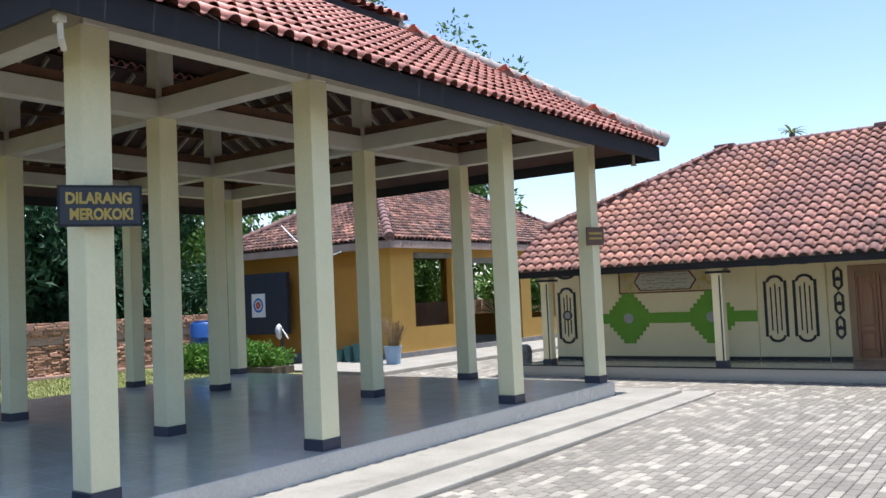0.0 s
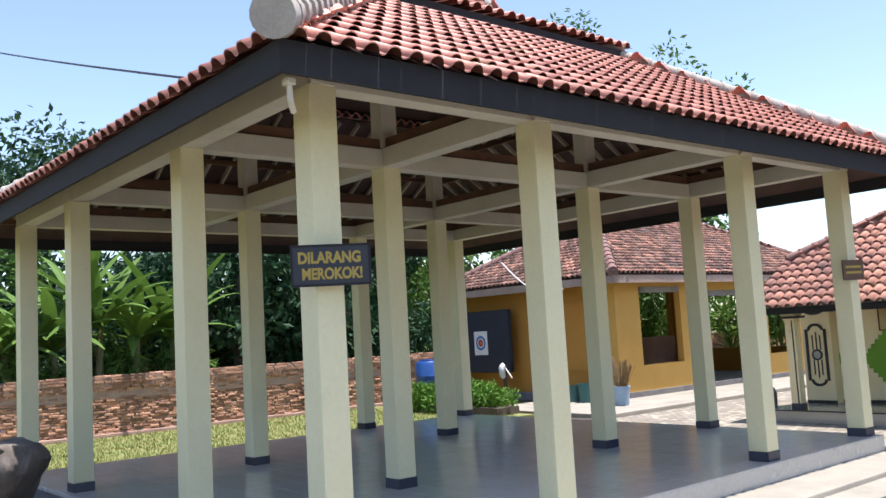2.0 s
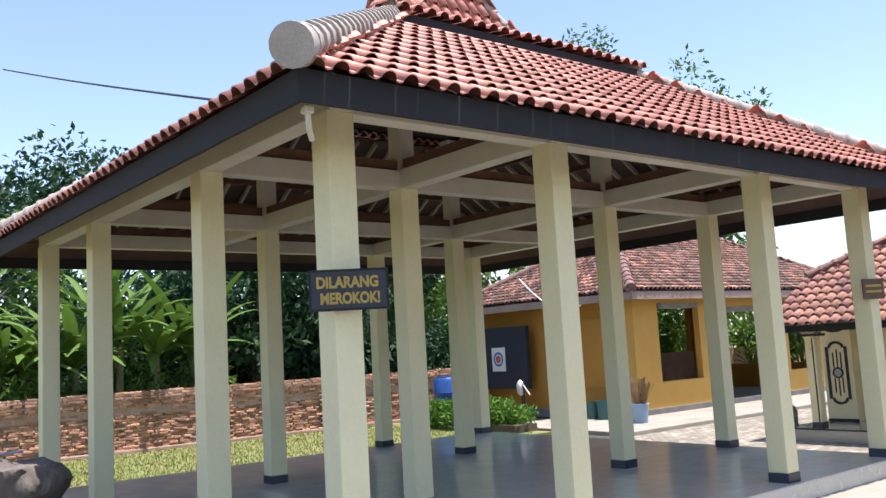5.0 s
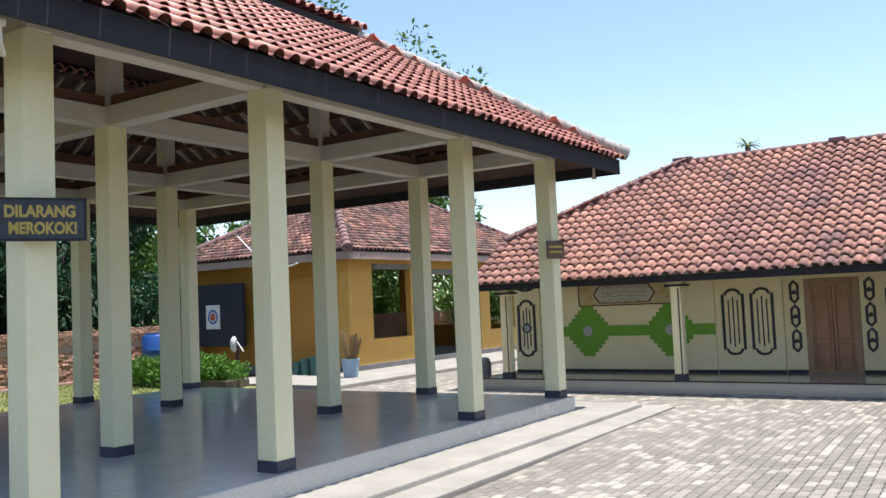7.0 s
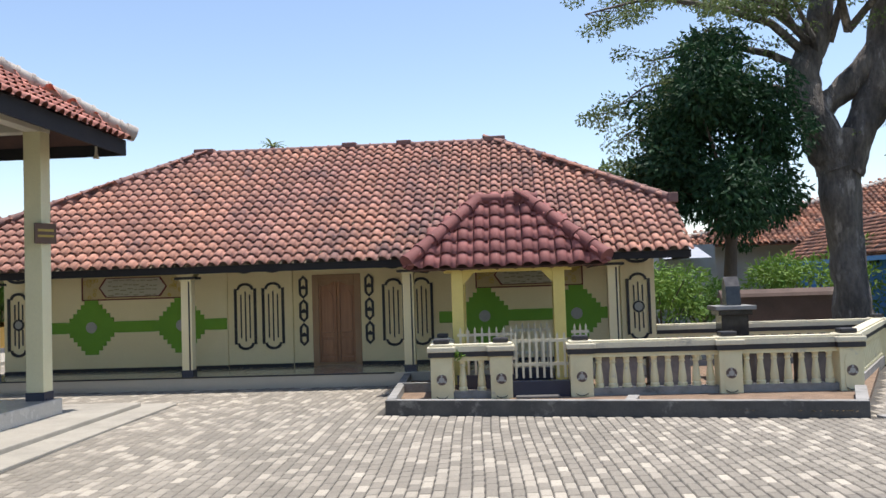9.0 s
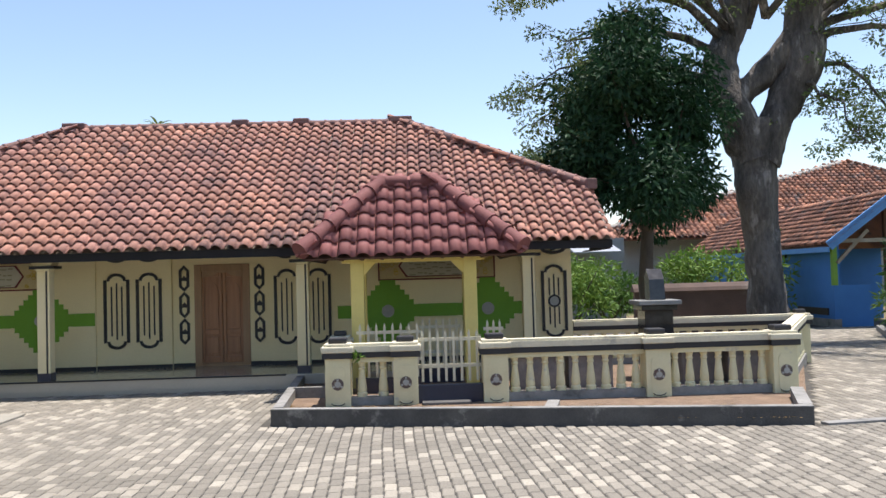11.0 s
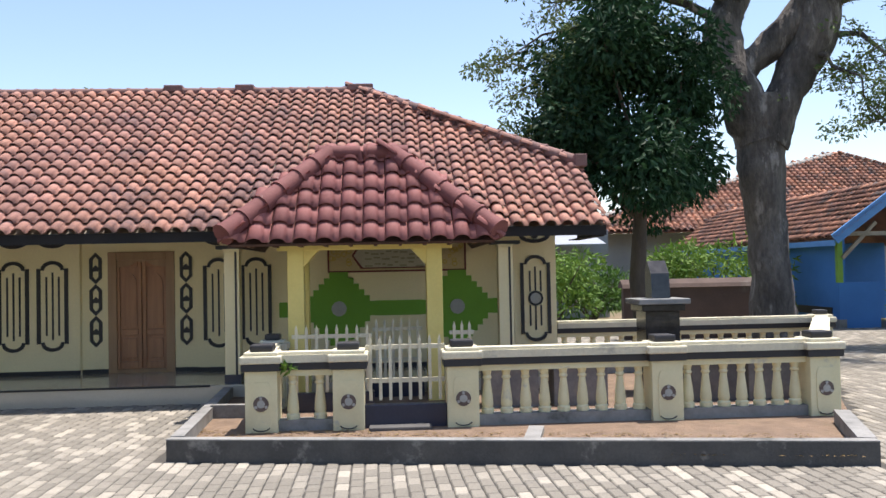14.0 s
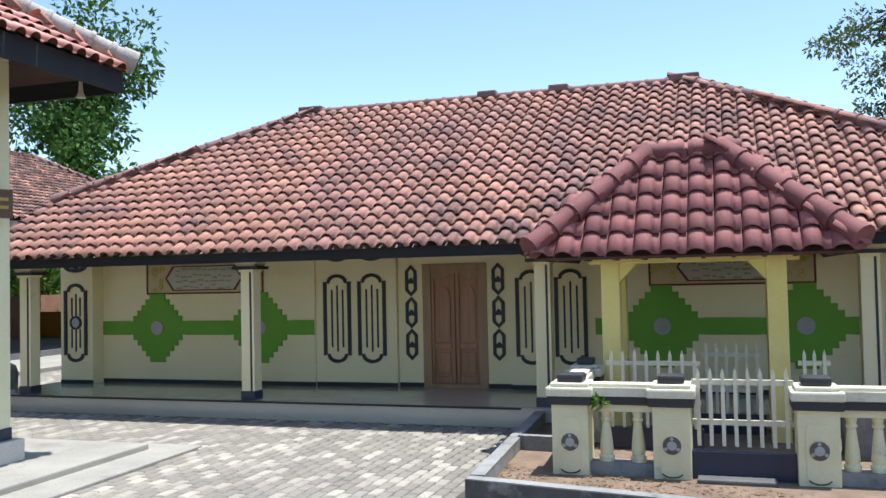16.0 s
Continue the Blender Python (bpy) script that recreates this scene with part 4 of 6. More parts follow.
def oval_outline(cx, z0, z1, hw, shoulder=0.13, grow=0.0):
    """A tall panel with small shoulders and a round head and foot."""
    hw, z0, z1 = hw + grow, z0 - grow, z1 + grow
    pts, r = [], hw * 0.72
    for s, zc in ((1, z1 - shoulder), (-1, z0 + shoulder)):
        arc = [(cx + s * r * math.cos(a), zc + s * (shoulder) * math.sin(a)) for a in np.linspace(0, math.pi, 11)]
        pts += [(cx + s * hw, zc - s * 0.02), (cx + s * hw, zc + s * 0.005)] + arc + [(cx - s * hw, zc + s * 0.005), (cx - s * hw, zc - s * 0.02)]
    return pts


def slit_window(cx, z0, z1, hw, y, disc_in=False):
    out, inn = oval_outline(cx, z0, z1, hw), oval_outline(cx, z0 + 0.055, z1 - 0.055, hw - 0.055, 0.10)
    w = part("window_frame", band(out, inn, "y", y - 0.035, y + 0.01), M["black"], HOUSE, "raised black oval frame")
    for k in (-1, 0, 1):
        zz = 0.26 if k else 0.19
        if disc_in:
            for a, b in ((z0 + zz, (z0 + z1) / 2 - 0.11), ((z0 + z1) / 2 + 0.11, z1 - zz)):
                part("window_slit", box(cx + k * 0.09 - 0.014, cx + k * 0.09 + 0.014, y - 0.012, y + 0.01, a, b), M["black"], w)
        else:
            part("window_slit", box(cx + k * 0.1 - 0.014, cx + k * 0.1 + 0.014, y - 0.012, y + 0.01, z0 + zz, z1 - zz), M["black"], w)
    if disc_in:
        zc = (z0 + z1) / 2
        part("window_ring", band(disc(cx, zc, 0.125), disc(cx, zc, 0.09), "y", y - 0.03, y + 0.01), M["black"], w)
        part("window_disc", prism(disc(cx, zc, 0.088), "y", y - 0.02, y + 0.01), M["grey_disc"], w)


for cx in (1.535, 2.165, 4.865, 5.485):
    slit_window(cx, 0.66, 2.15, 0.25, WIN)
    part("vent_ring", band(disc(cx, 2.52, 0.26, 24, 1, 0.62), disc(cx, 2.52, 0.19, 24, 1, 0.5), "y", WIN - 0.03, WIN + 0.01), M["black"], HOUSE)
for cx in (-3.52, 10.12):
    slit_window(cx, 0.66, 2.09, 0.25, 14.9, True)
    part("vent_ring", band(disc(cx, 2.42, 0.26, 24, 1, 0.5), disc(cx, 2.42, 0.19, 24, 1, 0.36), "y", 14.87, 14.91), M["black"], HOUSE)
    part("vent_disc", prism(disc(cx, 2.42, 0.06), "y", 14.875, 14.91), M["black"], HOUSE)
for cx in (2.83, 4.31):
    for k in range(3):
        zc = 0.965 + k * 0.525
        hexo = [(cx - 0.1, zc - 0.16), (cx, zc - 0.26), (cx + 0.1, zc - 0.16), (cx + 0.1, zc + 0.16), (cx, zc + 0.26), (cx - 0.1, zc + 0.16)]
        hexi = [(cx - 0.05, zc - 0.14), (cx, zc - 0.2), (cx + 0.05, zc - 0.14), (cx + 0.05, zc + 0.14), (cx, zc + 0.2), (cx - 0.05, zc + 0.14)]
        part("chain_link", band(hexo, hexi, "y", DOOR - 0.03, DOOR + 0.01), M["black"], HOUSE, "black relief chain link")
        part("chain_knot", prism([(cx - 0.05, zc - 0.05), (cx + 0.05, zc - 0.05), (cx + 0.05, zc + 0.0), (cx, zc + 0.05), (cx - 0.05, zc + 0.0)], "y", DOOR - 0.025, DOOR + 0.01), M["black"], HOUSE)


def stepped(cx, cz, hw, hh, n=6):
    """A diamond whose edges climb in steps."""
    first = []
    for k in range(n):
        x = hw * (0.26 + 0.74 * (1 - k / (n - 1)))
        z = 0.12 + (hh - 0.12) * (k / (n - 1))
        first.append((x, z))
    quad = [(first[0][0], 0)]
    for k, (x, z) in enumerate(first):
        quad.append((x, z))
        if k + 1 < n:
            quad.append((first[k + 1][0], z))
    pts = [(x, z) for x, z in quad]
    pts += [(-x, z) for x, z in reversed(quad)]
    low_ = [(-x, -z) for x, z in quad[1:]] + [(x, -z) for x, z in reversed(quad[1:])]
    return [(cx + x, cz + z) for x, z in pts + low_]


for bx0, bx1, discs, pl0, pl1 in ((-3.15, 1.13, (-1.98, 0.10), -2.2, 0.18), (5.87, 9.75, (6.86, 8.84), 6.68, 9.0)):
    cz = 1.26
    xs = [bx0] + [e for c in discs for e in (c - 0.6, c + 0.6)] + [bx1]
    for a, b in zip(xs[::2], xs[1::2]):
        part("mural_band", box(a, b, MURAL - 0.03, MURAL + 0.01, cz - 0.125, cz + 0.125), M["green"], HOUSE, "green painted relief band")
    for c in discs:
        dia = part("mural_diamond", prism(stepped(c, cz, 0.6, 0.61), "y", MURAL - 0.031, MURAL + 0.01), M["green"], HOUSE, "green stepped diamond relief")
        part("mural_disc", prism(disc(c, cz, 0.125), "y", MURAL - 0.045, MURAL + 0.01), M["grey_disc"], dia)
    z0, z1 = 1.86, 2.42
    plq = part("plaque", box(pl0, pl1, MURAL - 0.02, MURAL + 0.01, z0, z1), M["plaque"], HOUSE, "tan painted plaque with calligraphic relief")
    part("plaque_border", band([(pl0, z0), (pl1, z0), (pl1, z1), (pl0, z1)], [(pl0 + 0.03, z0 + 0.03), (pl1 - 0.03, z0 + 0.03), (pl1 - 0.03, z1 - 0.03), (pl0 + 0.03, z1 - 0.03)], "y", MURAL - 0.03, MURAL - 0.019), M["maroon"], plq)
    hexo = [(pl0 + 0.40, (z0 + z1) / 2), (pl0 + 0.55, z0 + 0.06), (pl1 - 0.55, z0 + 0.06), (pl1 - 0.40, (z0 + z1) / 2), (pl1 - 0.55, z1 - 0.06), (pl0 + 0.55, z1 - 0.06)]
    hexi = [(x + (0.035 if x < (pl0 + pl1) / 2 else -0.035), z + (0.02 if z < (z0 + z1) / 2 else -0.02) * (abs(z - (z0 + z1) / 2) > 0.01)) for x, z in hexo]
    part("plaque_field", prism(hexi, "y", MURAL - 0.026, MURAL - 0.0195), M["plaque_grey"], plq)
    part("plaque_line", band(hexo, hexi, "y", MURAL - 0.032, MURAL - 0.0195), M["maroon"], plq)
    rnd = np.random.default_rng(5)
    for r in range(4):
        x = pl0 + 0.62
        while x < pl1 - 0.66:
            L = 0.05 + 0.1 * rnd.random()
            zc = z0 + 0.13 + r * 0.1 + 0.02 * rnd.normal()
            part("relief_stroke", box(x, x + L, MURAL - 0.034, MURAL - 0.0255, zc - 0.014, zc + 0.014), M["script"], plq)
            x += L + 0.03
    for x0, x1 in ((pl0 + 0.06, pl0 + 0.36), (pl1 - 0.36, pl1 - 0.06)):
        for k in range(10):
            cx, cz2, r = x0 + (x1 - x0) * rnd.random(), z0 + 0.08 + 0.38 * rnd.random(), 0.03 + 0.02 * rnd.random()
            part("relief_scroll", band(disc(cx, cz2, r, 10), disc(cx, cz2, r - 0.014, 10), "y", MURAL - 0.03, MURAL - 0.0195), M["gold"], plq)

# posts
pb = box(0.85 - 0.11, 0.85 + 0.11, 13.5, 13.72, FY + 0.13, 2.2, 0.01)
post = part("porch_post", pb, M["pale"], HOUSE)
cap = prism([(0.85 - 0.11, 2.2), (0.85 + 0.11, 2.2), (0.85 + 0.15, 2.30), (0.85 + 0.19, 2.34), (0.85 + 0.19, 2.44), (0.85 - 0.19, 2.44), (0.85 - 0.19, 2.34), (0.85 - 0.15, 2.30)], "y", 13.46, 13.76)
pcap = part("post_capital", cap, M["pale"], post)
pstrip = part("post_band", box(0.85 - 0.215, 0.85 + 0.215, 13.43, 13.79, 2.24, 2.29), M["black"], post, "black capital band")
pfoot = part("post_foot", box(0.85 - 0.118, 0.85 + 0.118, 13.492, 13.728, FY, FY + 0.13), M["navy"], post)
pline = part("post_line", box(0.85 + 0.045, 0.85 + 0.075, 13.494, 13.51, FY + 0.13, 2.2), M["black"], post)
ptop = part("post_block", box(0.85 - 0.14, 0.85 + 0.14, 13.48, 13.74, 2.43, 2.444), M["pale"], post)
for dx in (-4.2, 4.55, 8.6):
    c = again(post, dx)
    for p in (pcap, pstrip, pfoot, pline, ptop):
        again(p, dx, under=c)
# roof
EAV, KINK, RID, Z0, Z1 = 13.15, 15.0, 18.4, 2.49, 5.54
SL = (Z1 - Z0) / (RID - EAV)
zk = Z0 + SL * (KINK - EAV)
WE, EE, RW, RE = -4.05, 10.88, -0.42, 7.18
front = [(WE, EAV, Z0), (EE, EAV, Z0), (EE + 0.04, KINK, zk), (RE, RID, Z1), (RW, RID, Z1), (WE, KINK, zk)]
part("roof_boarding", sheet([Vector(p) - Vector((0, 0, 0.03)) for p in front], 0.05), M["rafter"], HOUSE)
upv = Vector((0, 1, SL)).normalized()
h1 = (KINK - EAV) * math.sqrt(1 + SL * SL)
h2 = (RID - KINK) * math.sqrt(1 + SL * SL)


def on_front(u, v):
    """Inside the front slope: full width below the kink, leaning in above it."""
    f = max(v - 0.1 - h1, 0) / h2
    return (RW - WE) * f - 0.07 < u < (EE - WE) - (EE - RE) * f + 0.07


tiled_face(HOUSE, Vector((WE, EAV, Z0)) - upv * 0.1, (1, 0, 0), upv, EE - WE, h1 + h2 + 0.1, 0, 0, M["tile_old"], 0.243, 0.325, near=lambda u, v: v < 1.5 and 1.0 < u < 14, seed=3, label="weathered terracotta roof tiles", inside=on_front, roll=0.29)
for sx, kx, rx in ((-1, WE, RW), (1, EE + 0.04, RE)):
    a, b = Vector((kx, KINK, zk)), Vector((kx, 22.9, zk))
    c, d = Vector((rx, 19.3, Z1)), Vector((rx, RID, Z1))
    quad = [a, b, c, d] if sx > 0 else [b, a, d, c]
    part("roof_boarding", sheet([q - Vector((0, 0, 0.03)) for q in quad], 0.04), M["underlay"], HOUSE)
    al = (quad[1] - quad[0]).normalized()
    uu = (quad[3] - quad[0]) - al * (quad[3] - quad[0]).dot(al)
    tiled_face(HOUSE, quad[0], al, uu, (quad[1] - quad[0]).length, uu.length, (quad[3] - quad[0]).dot(al), (quad[1] - quad[2]).dot(al), M["tile_old"], 0.243, 0.325, seed=6, roll=0.29)
part("roof_boarding", sheet([(EE, 22.9, zk), (WE, 22.9, zk), (RW, 19.3, Z1), (RE, 19.3, Z1)], 0.05), M["tile_old"], HOUSE)
part("fascia_board", box(WE, EE + 0.02, EAV - 0.01, EAV + 0.03, Z0 - 0.15, Z0 - 0.005), M["fascia"], HOUSE, "dark eave board")
part("fascia_board", box(EE - 0.02, EE + 0.02, EAV + 0.031, KINK, Z0 - 0.15, Z0 - 0.02), M["fascia"], HOUSE)
part("side_soffit", box(EE - 0.18, EE, EAV + 0.04, 14.9, Z0 - 0.17, Z0 - 0.155), M["fascia"], HOUSE)
part("eave_purlin", box(-3.8, 10.4, 13.5, 13.72, 2.445, 2.59), M["timber"], HOUSE)
cap_row(HOUSE, (WE, KINK - 0.1, zk), (RW, RID, Z1), 0.10, 0.33, M["cap_brown"], lift=0.07)
cap_row(HOUSE, (EE + 0.02, KINK - 0.1, zk), (RE, RID, Z1), 0.10, 0.33, M["cap_brown"], lift=0.07)
cap_row(HOUSE, (RW, RID, Z1), (RE, RID, Z1), 0.085, 0.36, M["cap_brown"], lift=0.05)
part("verge_block", box(EE - 0.08, EE + 0.12, KINK - 0.3, KINK, zk - 0.03, zk + 0.18, 0.02), M["cap_brown"], HOUSE)
for x, w in ((RW, 0.28), (RE, 0.28), (3.42, 0.2), (4.84, 0.2)):
    part("ridge_block", box(x - w, x + w * 0.9, RID - 0.12, RID + 0.12, Z1 + 0.04, Z1 + 0.18, 0.03), M["cap_brown"], HOUSE)

# ---- small porch roof (standing before the house) ----
GAZ = thing("entrance_canopy", (7.3, 12.6, 0), "small canopy on two pale yellow posts with maroon roof", "canopy")
gx0, gx1, gy, gz = 5.63, 9.12, 12.0, 2.28
rx0, rx1, ry, rz = 6.87, 7.79, 13.35, 3.51
for a, b, c, d in (((gx0, gy, gz), (gx1, gy, gz), (rx1, ry, rz), (rx0, ry, rz)), ((gx1, gy, gz), (gx1, 15.1, gz), (rx1, ry, rz), (rx1, ry, rz)), ((gx0, 15.1, gz), (gx0, gy, gz), (rx0, ry, rz), (rx0, ry, rz))):
    va, vb, vc, vd = Vector(a), Vector(b), Vector(c), Vector(d)
    pts = [va, vb, vc] + ([vd] if (vc - vd).length > 0.01 else [])
    part("roof_boarding", sheet([p - Vector((0, 0, 0.03)) for p in pts], 0.04), M["underlay"], GAZ)
    al = (vb - va).normalized()
    uu = (vd - va) - al * (vd - va).dot(al)
    tiled_face(GAZ, va - uu.normalized() * 0.08, al, uu, (vb - va).length, uu.length, (vd - va).dot(al), (vb - vc).dot(al), M["tile_porch"], 0.30, 0.36, near=(lambda u, v: True), seed=11, roll=0.22)
cap_row(GAZ, (gx0 - 0.06, gy - 0.06, gz), (rx0, ry, rz), 0.14, 0.36, M["cap_porch"], lift=0.10)
cap_row(GAZ, (gx1 + 0.06, gy - 0.06, gz), (rx1, ry, rz), 0.14, 0.36, M["cap_porch"], lift=0.10)
cap_row(GAZ, (rx0 - 0.20, ry, rz + 0.1), (rx0 + 0.42, ry, rz + 0.1), 0.12, 0.5, M["cap_porch"])
cap_row(GAZ, (rx1 - 0.42, ry, rz + 0.1), (rx1 + 0.20, ry, rz + 0.1), 0.12, 0.5, M["cap_porch"])
part("ridge_block", box(rx0 + 0.43, rx1 - 0.43, ry - 0.12, ry + 0.1, rz - 0.05, rz + 0.13, 0.02), M["cap_porch"], GAZ)
gp = part("canopy_post", box(6.34, 6.56, 12.42, 12.64, 0.02, 2.3, 0.01), M["canopy_yellow"], GAZ)
again(gp, 1.88)
gp = part("canopy_post", box(6.36, 6.56, 13.12, 13.32, 0.02, 2.35, 0.01), M["canopy_yellow"], GAZ)
again(gp, 1.88)
part("canopy_beam", box(6.2, 8.58, 12.43, 12.63, 2.17, 2.31, 0.01), M["canopy_yellow"], GAZ, "pale yellow beam")
for x, s in ((6.56, 1), (8.22, -1)):
    part("canopy_bracket", prism([(x, 2.17), (x + s * 0.2, 2.17), (x, 1.95)], "y", 12.45, 12.61), M["canopy_yellow"], GAZ)
for k in range(10):
    x = 5.89 + k * 0.33
    part("canopy_rafter", box(x - 0.02, x + 0.02, 12.02, 12.45, 2.21, 2.265), M["timber"], GAZ)

# ---- planted bed and balustrade ----
BED = thing("planting_bed", (8, 9.5, 0), "bed of dry red earth inside a low black kerb", "planting bed", kind="structure")
soil_bed = [(5.58, 9.45), (12.1, 8.32), (15.0, 14.9), (10.4, 14.9), (10.0, 13.3), (5.4, 13.3)]
part("bed_earth", prism(soil_bed, "z", -0.05, 0.10), M["dirt"], BED)


def kerb(p, q, name="kerb", w=0.13, h=0.23, mat="kerb_black"):
    part(name, stick((*p, h / 2 - 0.05), (*q, h / 2 - 0.05), w, h + 0.1), M[mat], BED)
    part("kerb_top", stick((*p, h + 0.006), (*q, h + 0.006), w + 0.004, 0.012), M["rough_concrete"], BED)


kerb((5.50, 9.44), (12.14, 8.28))
kerb((5.56, 9.54), (5.36, 13.34), mat="rough_concrete")
kerb((12.10, 8.38), (12.66, 9.9), mat="rough_concrete", w=0.16)
kerb((9.04, 8.9), (9.28, 9.9), "divider", 0.16, 0.16, "slab")
kerb((5.5, 11.5), (6.1, 11.45), "divider", 0.1, 0.25, "rough_concrete")
kerb((12.25, 8.22), (14.1, 8.5), "lane_edge", 0.16, 0.03, "rough_concrete")

FENCE = thing("balustrade", (9, 10.3, 0.1), "cream balustrade with white coping and square piers", "balustrade")


def fy(x):
    return 10.35


def pier(x0, x1, y, top=0.87, rosette=True):
    w = x1 - x0
    pr = part("pier", box(x0, x1, y, y + w, 0.02, 0.80, 0.012), M["fence_cream"], FENCE, "cream pier")
    part("pier_band", box(x0 - 0.035, x1 + 0.035, y - 0.035, y + w + 0.035, 0.78, 0.86, 0.008), M["black"], pr)
    part("pier_coping", box(x0 - 0.05, x1 + 0.05, y - 0.05, y + w + 0.05, 0.862, 0.95, 0.02), M["fence_white"], pr, "weathered white coping")
    part("pier_coping", box(x0 - 0.01, x1 + 0.01, y - 0.01, y + w + 0.01, 0.951, 0.99, 0.015), M["fence_white"], pr)
    part("pier_knob", box(x0 + 0.05, x1 - 0.05, y + 0.05, y + w - 0.05, 0.991, 1.07, 0.025), M["black"], pr, "black knob")
    if rosette:
        cx, cz = (x0 + x1) / 2, 0.42
        arch = [(cx - 0.11, 0.2), (cx - 0.09, 0.13), (cx, 0.10), (cx + 0.09, 0.13), (cx + 0.11, 0.2), (cx + 0.11, 0.6), (cx + 0.08, 0.66), (cx - 0.08, 0.66), (cx - 0.11, 0.6)]
        part("pier_panel", prism(arch, "y", y - 0.010, y + 0.004), M["fence_cream"], pr)
        smile = [(cx + 0.10 * math.cos(a), 0.175 + 0.055 * math.sin(a)) for a in np.linspace(math.pi * 1.12, math.pi * 1.88, 9)]
        part("panel_line", tube([(px_, y - 0.012, pz_) for px_, pz_ in smile], 0.007, 5), M["black"], pr)
        part("rosette_ring", band(disc(cx, cz, 0.085, 20), disc(cx, cz, 0.045, 20), "y", y - 0.022, y), M["rosette"], pr, "dark brown rosette")
        part("rosette_disc", prism(disc(cx, cz, 0.044, 14), "y", y - 0.026, y), M["grey_disc"], pr)
        for k in range(3):
            a = math.pi / 2 + k * 2 * math.pi / 3
            part("rosette_petal", prism(disc(cx + 0.065 * math.cos(a), cz + 0.065 * math.sin(a), 0.018, 8), "y", y - 0.028, y), M["grey_disc"], pr)


def baluster(x, y):
    prof = [(0.072, 0.0), (0.076, 0.05), (0.058, 0.07), (0.068, 0.10), (0.06, 0.2), (0.043, 0.34), (0.038, 0.385), (0.052, 0.40), (0.052, 0.415), (0.04, 0.43), (0.05, 0.47), (0.06, 0.5)]
    return lathe(prof, (x, y, 0.22), 12)


first_bal = None


def rail(p, q, piers_gap=0.0, step=0.185):
    """Coping, band, upper panel and plinth between two piers, with turned balusters."""
    global first_bal
    (x0, y0), (x1, y1) = p, q
    for nm, z, w, h, mt in (("rail_coping", 0.905, 0.26, 0.085, "fence_white"), ("rail_coping", 0.965, 0.20, 0.03, "fence_white"), ("rail_band", 0.82, 0.22, 0.08, "black"), ("rail_panel", 0.745, 0.15, 0.068, "fence_cream"), ("rail_plinth", 0.12, 0.2, 0.2, "rough_concrete")):
        part(nm, stick((x0, y0, z), (x1, y1, z), w, h), M[mt], FENCE)
    L = math.hypot(x1 - x0, y1 - y0)
    n = max(int(L / step), 1)
    for k in range(n):
        f = (k + 0.5) / n
        x, y = x0 + (x1 - x0) * f, y0 + (y1 - y0) * f
        if first_bal is None:
            first_bal = (part("baluster", baluster(x, y), M["fence_cream"], FENCE, "turned cream baluster", smooth=True), x, y)
        else:
            again(first_bal[0], x - first_bal[1], y - first_bal[2])


PIERS = ((6.10, 6.46), (7.07, 7.42), (8.35, 8.71), (10.69, 11.05), (12.54, 12.90))
for a, b in PIERS:
    pier(a, b, fy((a + b) / 2))
for (a, b), (c, d) in zip(PIERS[:1] + PIERS[2:4], PIERS[1:2] + PIERS[3:]):
    rail((b, fy(b) + 0.17), (c, fy(c) + 0.17), step=0.212)
pier(6.02, 6.32, 12.05, rosette=False)
rail((6.24, fy(6.1) + 0.36), (6.17, 12.05), step=0.24)
pier(14.85, 15.15, 14.85, rosette=False)
rail((10.48, 15.0), (14.85, 15.0), step=0.24)
rail((12.82, fy(12.8) + 0.36), (14.95, 14.85), step=0.26)

GATE = thing("picket_gate", (7.6, 10.5, 0.2), "white wooden picket gate over a navy sill", "gate")
part("gate_sill", box(7.42, 8.35, fy(7.6) + 0.1, fy(7.6) + 0.22, 0.08, 0.36, 0.01), M["navy"], GATE, "navy painted sill")
part("door_step", box(7.47, 8.17, fy(7.6) - 0.12, fy(7.6) + 0.09, 0.06, 0.14, 0.015), M["dark_concrete"], GATE)


def picket(x, y, z0, z1, w=0.022):
    return prism([(x - w, z0), (x + w, z0), (x + w, z1 - 0.06), (x, z1), (x - w, z1 - 0.06)], "y", y, y + 0.02)


def picket_row(parent, x0, x1, y, z0, z1, n, rails):
    one = part("picket", picket(x0, y, z0, z1, 0.018), M["fence_white"], parent)
    for k in range(1, n):
        again(one, (x1 - x0) * k / (n - 1))
    for z in rails:
        part("gate_rail", box(x0 - 0.06, x1 + 0.06, y + 0.021, y + 0.06, z - 0.025, z + 0.025), M["fence_white"], parent)


picket_row(GATE, 7.49, 8.28, fy(7.6) + 0.16, 0.40, 1.14, 8, (0.62, 1.0))
for nm, x0, x1, y, n in (("picket_fence", 6.52, 7.42, 11.75, 8), ("picket_fence", 7.52, 8.1, 12.9, 6), ("picket_fence", 8.55, 8.75, 11.9, 3)):
    pf = thing(nm, ((x0 + x1) / 2, y, 0.1), "short white picket fence beside the canopy post", "fence", "picket fences")
    part("fence_sill", box(x0 - 0.08, x1 + 0.08, y - 0.02, y + 0.08, 0.08, 0.34), M["navy"], pf)
    picket_row(pf, x0, x1, y, 0.30, 1.2, n, (0.62, 1.05))
sprig = thing("sprig", (6.58, fy(6.4) - 0.03, 0.6), "small green weed growing from the rail", "plant")
foliage(sprig, "leaves", np.random.default_rng(2), [(6.58, fy(6.4) + 0.02, 0.80)], [(0.06, 0.03, 0.05)], 26, 0.09, M["leaf_light"])

# ---- monument ----
MON = thing("stone_monument", (11.6, 12.5, 0.1), "black polished stone pedestal with slanted tablet", "monument")
